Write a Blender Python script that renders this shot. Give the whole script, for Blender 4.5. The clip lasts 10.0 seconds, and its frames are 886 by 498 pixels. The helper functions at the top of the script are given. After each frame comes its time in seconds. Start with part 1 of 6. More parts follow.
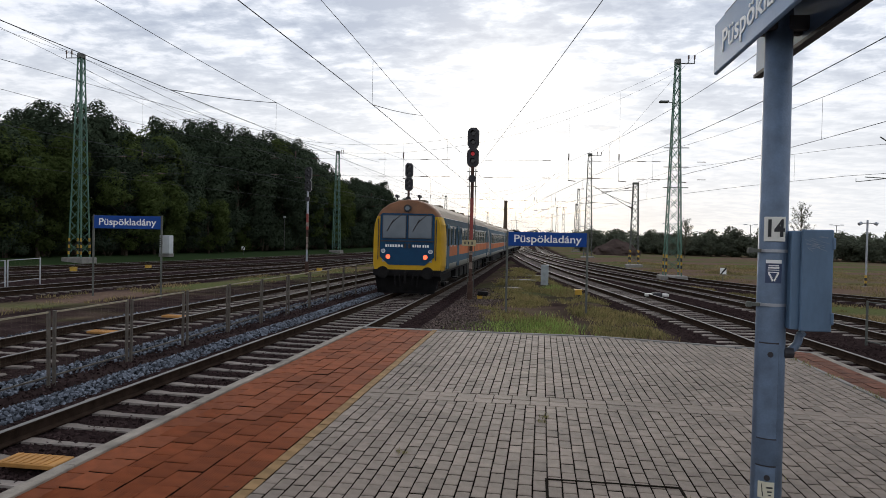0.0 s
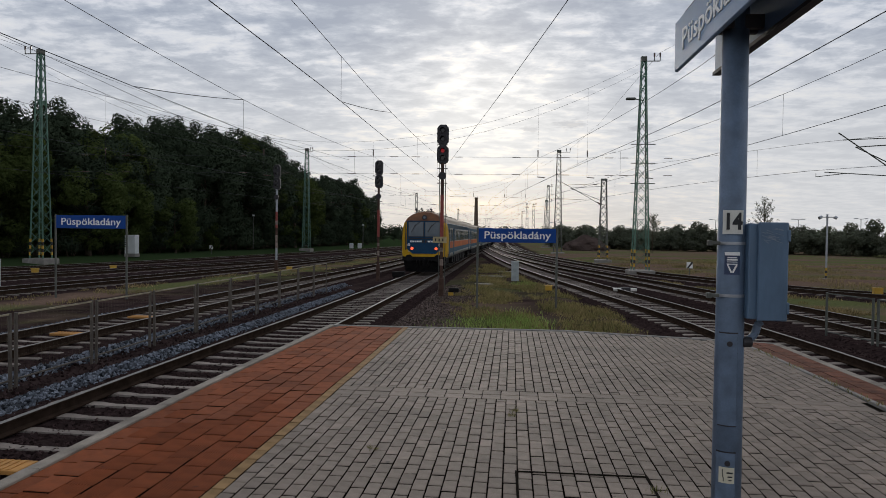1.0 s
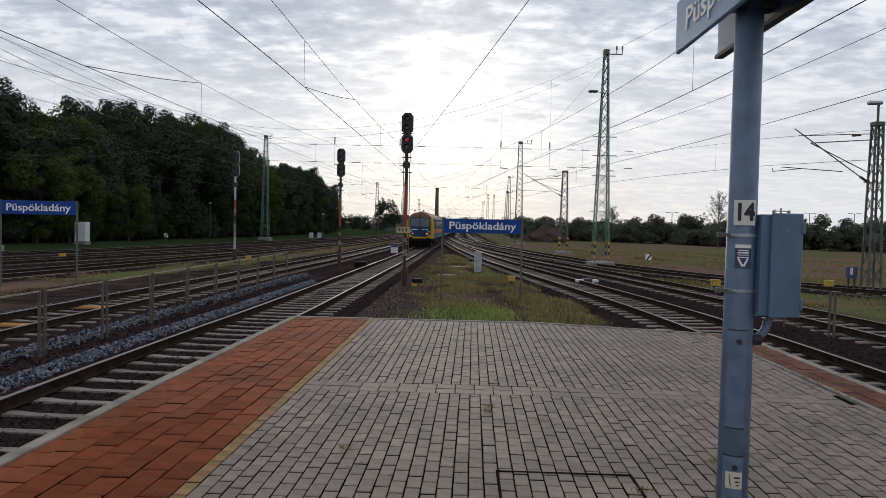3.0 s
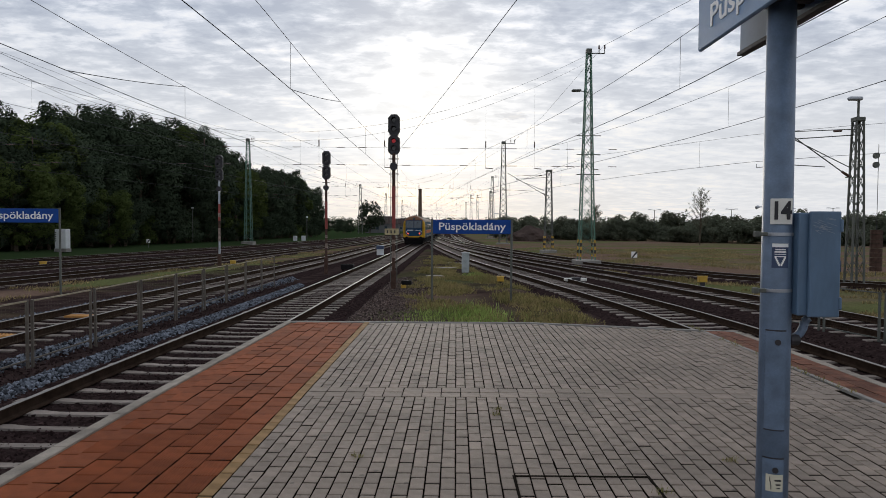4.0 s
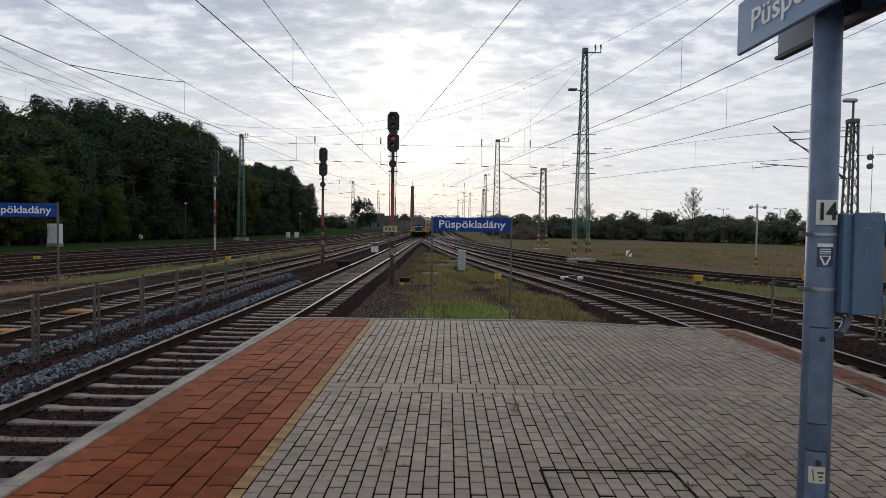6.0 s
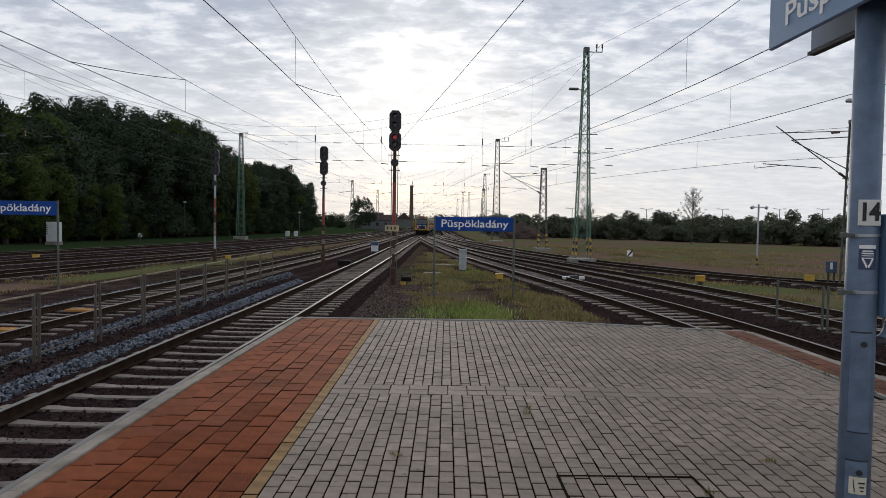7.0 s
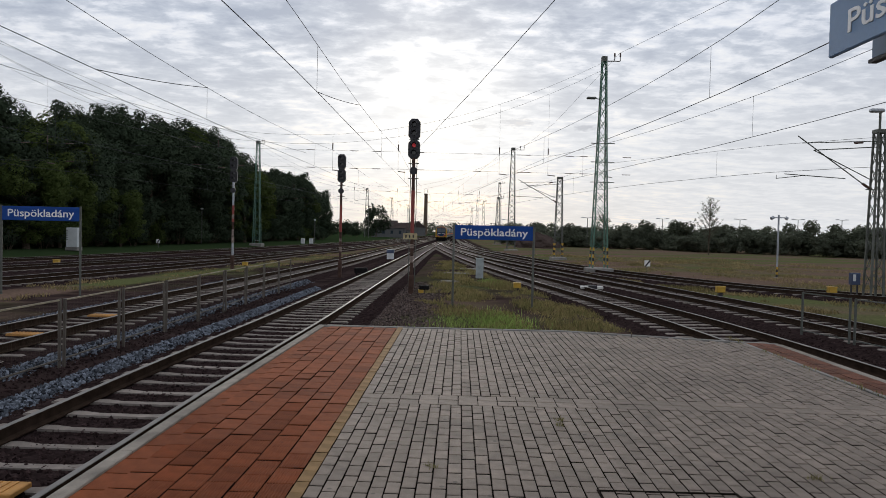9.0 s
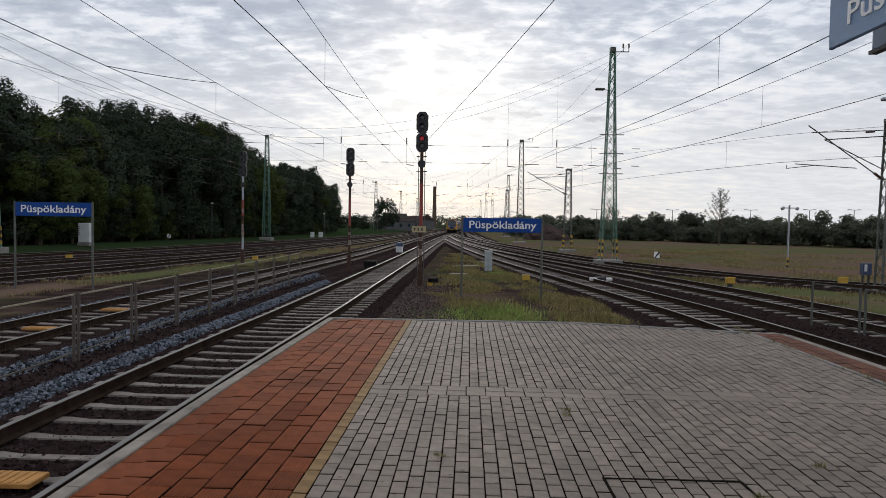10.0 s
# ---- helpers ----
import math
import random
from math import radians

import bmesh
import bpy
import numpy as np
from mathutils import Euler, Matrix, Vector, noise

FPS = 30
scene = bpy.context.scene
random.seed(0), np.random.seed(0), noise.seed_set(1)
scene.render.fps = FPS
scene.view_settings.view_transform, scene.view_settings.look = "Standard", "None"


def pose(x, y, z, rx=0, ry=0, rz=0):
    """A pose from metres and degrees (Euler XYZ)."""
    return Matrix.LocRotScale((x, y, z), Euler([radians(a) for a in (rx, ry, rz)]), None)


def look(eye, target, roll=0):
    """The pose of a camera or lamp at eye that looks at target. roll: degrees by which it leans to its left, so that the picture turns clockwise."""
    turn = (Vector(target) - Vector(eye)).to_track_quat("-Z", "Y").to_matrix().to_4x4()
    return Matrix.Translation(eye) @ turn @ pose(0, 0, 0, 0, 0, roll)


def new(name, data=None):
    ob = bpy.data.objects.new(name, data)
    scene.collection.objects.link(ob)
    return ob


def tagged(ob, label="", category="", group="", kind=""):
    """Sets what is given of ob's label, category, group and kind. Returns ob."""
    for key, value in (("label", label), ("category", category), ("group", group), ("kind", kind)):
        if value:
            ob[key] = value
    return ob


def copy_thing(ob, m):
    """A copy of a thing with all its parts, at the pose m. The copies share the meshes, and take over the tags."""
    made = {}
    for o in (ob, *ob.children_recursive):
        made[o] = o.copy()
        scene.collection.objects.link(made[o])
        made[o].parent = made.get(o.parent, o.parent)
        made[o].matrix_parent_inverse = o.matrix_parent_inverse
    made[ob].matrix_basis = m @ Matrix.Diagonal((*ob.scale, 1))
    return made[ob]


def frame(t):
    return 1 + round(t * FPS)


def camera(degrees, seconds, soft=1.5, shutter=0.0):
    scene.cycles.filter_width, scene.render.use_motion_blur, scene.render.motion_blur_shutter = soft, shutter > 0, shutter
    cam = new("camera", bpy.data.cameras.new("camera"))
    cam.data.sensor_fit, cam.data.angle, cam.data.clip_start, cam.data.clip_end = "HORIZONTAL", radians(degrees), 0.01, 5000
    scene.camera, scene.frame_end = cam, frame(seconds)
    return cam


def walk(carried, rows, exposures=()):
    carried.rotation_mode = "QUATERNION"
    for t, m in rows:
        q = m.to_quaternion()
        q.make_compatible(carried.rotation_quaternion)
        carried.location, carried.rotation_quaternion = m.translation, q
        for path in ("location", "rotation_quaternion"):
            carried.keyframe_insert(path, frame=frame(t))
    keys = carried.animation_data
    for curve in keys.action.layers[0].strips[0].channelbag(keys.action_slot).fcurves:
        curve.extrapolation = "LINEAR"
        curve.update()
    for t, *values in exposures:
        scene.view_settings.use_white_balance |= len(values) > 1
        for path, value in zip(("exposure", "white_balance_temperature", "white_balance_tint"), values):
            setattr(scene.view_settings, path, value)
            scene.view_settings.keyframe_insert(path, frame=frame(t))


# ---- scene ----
cam = camera(67.0, 10.0, soft=0.35)
PATH = [
    (0, (1.81, 0.002, 1.736), (1.55, 1.985, 1.699), 1.2),
    (0.5, (1.816, -0.015, 1.732), (1.584, 1.971, 1.7), 0.8),
    (1, (1.828, -0.024, 1.729), (1.654, 1.968, 1.685), 0.7),
    (1.5, (1.842, -0.025, 1.729), (1.727, 1.97, 1.667), 0.5),
    (2, (1.837, 0.007, 1.714), (1.725, 2.003, 1.648), 0.6),
    (2.5, (1.765, 0.118, 1.716), (1.681, 2.115, 1.644), 1.1),
    (4, (1.473, 0.28, 1.73), (1.467, 2.279, 1.662), 0.3),
    (4.5, (1.349, 0.255, 1.736), (1.369, 2.254, 1.661), -0.3),
    (5, (1.27, 0.205, 1.733), (1.302, 2.203, 1.648), -0.3),
    (5.5, (1.243, 0.188, 1.729), (1.26, 2.187, 1.654), 0.5),
    (7, (1.092, 0.323, 1.728), (1.115, 2.321, 1.651), 0.9),
    (7.5, (1.037, 0.368, 1.724), (1.038, 2.366, 1.632), 0.5),
    (8, (0.973, 0.391, 1.728), (0.958, 2.388, 1.637), 0.8),
    (8.5, (0.93, 0.389, 1.725), (0.935, 2.388, 1.643), 0.8),
    (9, (0.914, 0.377, 1.729), (0.896, 2.376, 1.676), 1.3),
    (9.5, (0.921, 0.326, 1.734), (0.894, 2.325, 1.683), 1.2),
    (10, (0.934, 0.309, 1.729), (0.889, 2.308, 1.654), 0.9),
]
EXPOSURES = [(0.0, 0.16), (0.5, -0.2), (0.95, -0.33), (1.1, -0.28), (1.5, -0.04), (4.0, -0.06), (10.0, -0.08)]
walk(cam, [(t, look(eye, target, roll)) for t, eye, target, roll in PATH], EXPOSURES)

# ---- world, sun and exposure ----
SUN_AZ, SUN_EL = -1.5, 10.5          # degrees from the y axis, degrees above the horizon


def make_world():
    world = bpy.data.worlds.new("overcast_evening_sky")
    scene.world = world
    world.use_nodes = True
    nt = world.node_tree
    nt.nodes.clear()
    N, L = nt.nodes.new, nt.links.new

    def vmath(op, a, b=None):
        n = N("ShaderNodeVectorMath")
        n.operation = op
        L(a, n.inputs[0])
        if b is not None:
            if isinstance(b, (tuple, list)):
                n.inputs[1].default_value = b
            else:
                L(b, n.inputs[1])
        return n

    def fmath(op, a, b=0.0, clamp=False):
        n = N("ShaderNodeMath")
        n.operation, n.use_clamp = op, clamp
        for i, v in enumerate((a, b)):
            if isinstance(v, (int, float)):
                n.inputs[i].default_value = v
            else:
                L(v, n.inputs[i])
        return n.outputs[0]

    def ramp(fac, stops):
        n = N("ShaderNodeValToRGB")
        el = n.color_ramp.elements
        while len(el) < len(stops):
            el.new(0.5)
        for e, (p, c) in zip(el, stops):
            e.position, e.color = p, (*c, 1)
        L(fac, n.inputs[0])
        return n.outputs[0]

    def mix(fac, a, b, kind="MIX"):
        n = N("ShaderNodeMix")
        n.data_type, n.blend_type = "RGBA", kind
        for sock, v in ((n.inputs[0], fac), (n.inputs[6], a), (n.inputs[7], b)):
            if isinstance(v, (int, float)):
                sock.default_value = v
            elif isinstance(v, tuple):
                sock.default_value = (*v, 1)
            else:
                L(v, sock)
        return n.outputs[2]

    coord = N("ShaderNodeTexCoord").outputs["Generated"]
    sep = N("ShaderNodeSeparateXYZ")
    L(coord, sep.inputs[0])
    up = fmath("MAXIMUM", sep.outputs[2], 0.0)
    # the cloud deck as a plane overhead, seen in perspective
    inv = fmath("DIVIDE", 1.0, fmath("ADD", up, 0.12))
    flat = N("ShaderNodeCombineXYZ")
    L(fmath("MULTIPLY", sep.outputs[0], inv), flat.inputs[0])
    L(fmath("MULTIPLY", sep.outputs[1], inv), flat.inputs[1])

    def cloud(scale, detail, rough, stretch, distort=0.0):
        m = N("ShaderNodeMapping")
        m.inputs["Scale"].default_value = stretch
        L(flat.outputs[0], m.inputs["Vector"])
        n = N("ShaderNodeTexNoise")
        n.inputs["Scale"].default_value = scale
        n.inputs["Detail"].default_value = detail
        n.inputs["Roughness"].default_value = rough
        n.inputs["Distortion"].default_value = distort
        L(m.outputs[0], n.inputs["Vector"])
        return n.outputs[0]

    big = cloud(0.9, 4, 0.5, (0.8, 1.0, 1), 0.3)
    mid = cloud(3.6, 6, 0.55, (0.9, 1.1, 1), 0.25)
    small = cloud(9.5, 6, 0.6, (0.9, 1.15, 1), 0.2)
    body = fmath("ADD", fmath("ADD", fmath("MULTIPLY", big, 0.32), fmath("MULTIPLY", mid, 0.34)), fmath("MULTIPLY", small, 0.34))
    sun = Vector((math.sin(radians(SUN_AZ)) * math.cos(radians(SUN_EL)), math.cos(radians(SUN_AZ)) * math.cos(radians(SUN_EL)), math.sin(radians(SUN_EL))))
    near = fmath("MAXIMUM", vmath("DOT_PRODUCT", coord, tuple(sun)).outputs[1], 0.0)
    glow_wide = fmath("POWER", near, 10.0)
    glow_tight = fmath("POWER", near, 95.0)
    # the deck thickens overhead and is thinnest before the sun
    rise = ramp(up, [(0.10, (0.0,) * 3), (0.31, (1.0,) * 3)])
    over = fmath("MULTIPLY", rise, fmath("ADD", 0.022, fmath("MULTIPLY", fmath("POWER", near, 9.0), 0.050)))
    body = fmath("SUBTRACT", fmath("ADD", body, over), fmath("MULTIPLY", glow_tight, 0.050))

    sky = N("ShaderNodeTexSky")
    sky.sky_type, sky.sun_disc = "NISHITA", False
    sky.sun_elevation, sky.sun_rotation = radians(SUN_EL), radians(SUN_AZ)
    blue = vmath("SCALE", sky.outputs[0])
    blue.inputs["Scale"].default_value = 0.10

    cloud_col = ramp(body, [(0.42, (1.04, 1.05, 1.09)), (0.49, (0.80, 0.84, 0.93)), (0.535, (0.58, 0.635, 0.74)), (0.60, (0.44, 0.495, 0.61))])
    cover = ramp(body, [(0.30, (0.55,) * 3), (0.48, (0.97,) * 3)])
    deck = mix(cover, blue.outputs[0], cloud_col)
    # thinner, paler cloud low down over the horizon, warm towards the sun
    low = ramp(up, [(0.0, (1, 1, 1)), (0.12, (0.82,) * 3), (0.28, (0.0,) * 3)])
    haze = mix(fmath("MULTIPLY", fmath("POWER", near, 22.0), ramp(up, [(0.0, (1, 1, 1)), (0.11, (0, 0, 0))])), (0.84, 0.85, 0.87), (0.98, 0.85, 0.68))
    deck = mix(fmath("MULTIPLY", low, 0.84), deck, haze)
    # three small dark clouds low before the bright gap
    for c, wide, tall in (((0.096, 0.982, 0.161), 0.026, 0.0075), ((0.040, 0.987, 0.155), 0.015, 0.006), ((0.192, 0.969, 0.153), 0.018, 0.006)):
        off = vmath("MULTIPLY", vmath("SUBTRACT", coord, c).outputs[0], (1 / wide, 0.0, 1 / tall))
        size = vmath("LENGTH", off.outputs[0]).outputs[1]
        puff = ramp(fmath("ADD", size, fmath("MULTIPLY", fmath("SUBTRACT", cloud(16.0, 3, 0.6, (1, 1, 1)), 0.5), 2.2)), [(0.45, (0.55,) * 3), (0.95, (0.0,) * 3)])
        deck = mix(fmath("MULTIPLY", puff, fmath("GREATER_THAN", sep.outputs[1], 0.0)), deck, (0.46, 0.48, 0.54))
    lit = mix(glow_wide, (0.0, 0.0, 0.0), (0.06, 0.058, 0.052))
    tight = mix(glow_tight, (0.0, 0.0, 0.0), (0.30, 0.27, 0.21))
    total = mix(1.0, mix(1.0, deck, lit, "ADD"), tight, "ADD")
    bg = N("ShaderNodeBackground")
    bg.inputs["Strength"].default_value = SKY
    L(total, bg.inputs[0])
    out = N("ShaderNodeOutputWorld")
    L(bg.outputs[0], out.inputs[0])


SKY = 0.97
make_world()
sun_lamp = new("sun", bpy.data.lights.new("sun", "SUN"))
sun_lamp.data.energy, sun_lamp.data.angle, sun_lamp.data.color = 0.8, radians(14), (1.0, 0.93, 0.82)
sun_lamp.matrix_world = look((200 * math.sin(radians(SUN_AZ)), 200 * math.cos(radians(SUN_AZ)), 3 + 200 * math.tan(radians(SUN_EL))), (0, 0, 3))


# ---- materials ----
def material(name, base, rough=0.7, metal=0.0, vary=0.25, scale=8.0, fine=60.0, bump=0.2, each=0.0, island=0.0, tint=None, stain=0.0, emit=0.0, stretch=None, spots=0.0):
    """Base colour with coarse and fine variation, a stain layer and fine relief; each, island: brightness spread between pieces."""
    m = bpy.data.materials.new(name)
    m.use_nodes = True
    nt = m.node_tree
    N, L = nt.nodes.new, nt.links.new
    b = nt.nodes["Principled BSDF"]
    b.inputs["Roughness"].default_value, b.inputs["Metallic"].default_value = rough, metal
    b.inputs["Specular IOR Level"].default_value = 0.0 if rough >= 0.9 else 0.10 if rough >= 0.75 else 0.25 if rough >= 0.65 else 0.5
    co = N("ShaderNodeTexCoord").outputs["Object"]
    if stretch:
        mp = N("ShaderNodeMapping")
        mp.inputs["Scale"].default_value = stretch
        L(co, mp.inputs[0])
        co = mp.outputs[0]

    def tex(s, d=5.0):
        n = N("ShaderNodeTexNoise")
        n.inputs["Scale"].default_value, n.inputs["Detail"].default_value = s, d
        L(co, n.inputs["Vector"])
        return n.outputs[0]

    def mixc(fac, a, c, kind="MIX"):
        n = N("ShaderNodeMix")
        n.data_type, n.blend_type = "RGBA", kind
        for sock, v in ((n.inputs[0], fac), (n.inputs[6], a), (n.inputs[7], c)):
            if isinstance(v, (int, float)):
                sock.default_value = v
            elif isinstance(v, tuple):
                sock.default_value = (*v, 1)
            else:
                L(v, sock)
        return n.outputs[2]

    def sharp(v, lo, hi):
        n = N("ShaderNodeMapRange")
        n.inputs[1].default_value, n.inputs[2].default_value = lo, hi
        L(v, n.inputs[0])
        return n.outputs[0]

    dark = tuple(c * (1 - vary) for c in base)
    lite = tuple(min(1, c * (1 + vary)) for c in (tint or base))
    coarse, grain = tex(scale), tex(fine, 3.0)
    col = mixc(sharp(coarse, 0.3, 0.7), dark, lite)
    col = mixc(sharp(grain, 0.3, 0.7), mixc(1.0, col, (1 - vary * 0.6,) * 3, "MULTIPLY"), col)
    if stain:
        col = mixc(sharp(tex(scale * 0.23, 6.0), 0.52, 0.72), col, mixc(1.0, col, (1 - stain,) * 3, "MULTIPLY"))
    if spots:
        vo = N("ShaderNodeTexVoronoi")
        vo.inputs["Scale"].default_value = 5.5
        L(N("ShaderNodeNewGeometry").outputs["Position"], vo.inputs["Vector"])
        lim = N("ShaderNodeMath")
        lim.operation = "MULTIPLY"
        L(tex(3.0, 2.0), lim.inputs[0])
        lim.inputs[1].default_value = 0.16
        lt = N("ShaderNodeMath")
        lt.operation = "LESS_THAN"
        L(vo.outputs["Distance"], lt.inputs[0])
        L(lim.outputs[0], lt.inputs[1])
        pos = N("ShaderNodeTexNoise")
        pos.inputs["Scale"].default_value, pos.inputs["Detail"].default_value = 0.9, 6.0
        L(N("ShaderNodeNewGeometry").outputs["Position"], pos.inputs["Vector"])
        col = mixc(sharp(pos.outputs[0], 0.45, 0.75), col, mixc(1.0, col, (1 - spots * 0.6,) * 3, "MULTIPLY"))
        sc = N("ShaderNodeMath")
        sc.operation = "MULTIPLY"
        L(lt.outputs[0], sc.inputs[0])
        sc.inputs[1].default_value = spots
        col = mixc(sc.outputs[0], col, (0.03, 0.028, 0.025))
    for spread, out in ((each, "Object Info"), (island, "Geometry")):
        if spread:
            n = N("ShaderNodeObjectInfo") if out == "Object Info" else N("ShaderNodeNewGeometry")
            r = n.outputs["Random"] if out == "Object Info" else n.outputs["Random Per Island"]
            mr = N("ShaderNodeMapRange")
            mr.inputs[3].default_value, mr.inputs[4].default_value = 1 - spread, 1 + spread
            L(r, mr.inputs[0])
            hs = N("ShaderNodeHueSaturation")
            L(mr.outputs[0], hs.inputs["Value"])
            L(col, hs.inputs["Color"])
            col = hs.outputs[0]
    L(col, b.inputs["Base Color"])
    if bump:
        bp = N("ShaderNodeBump")
        bp.inputs["Strength"].default_value, bp.inputs["Distance"].default_value = bump, 0.01
        L(grain, bp.inputs["Height"])
        L(bp.outputs[0], b.inputs["Normal"])
    if emit:
        b.inputs["Emission Color"].default_value = (*base, 1)
        b.inputs["Emission Strength"].default_value = emit
    return m


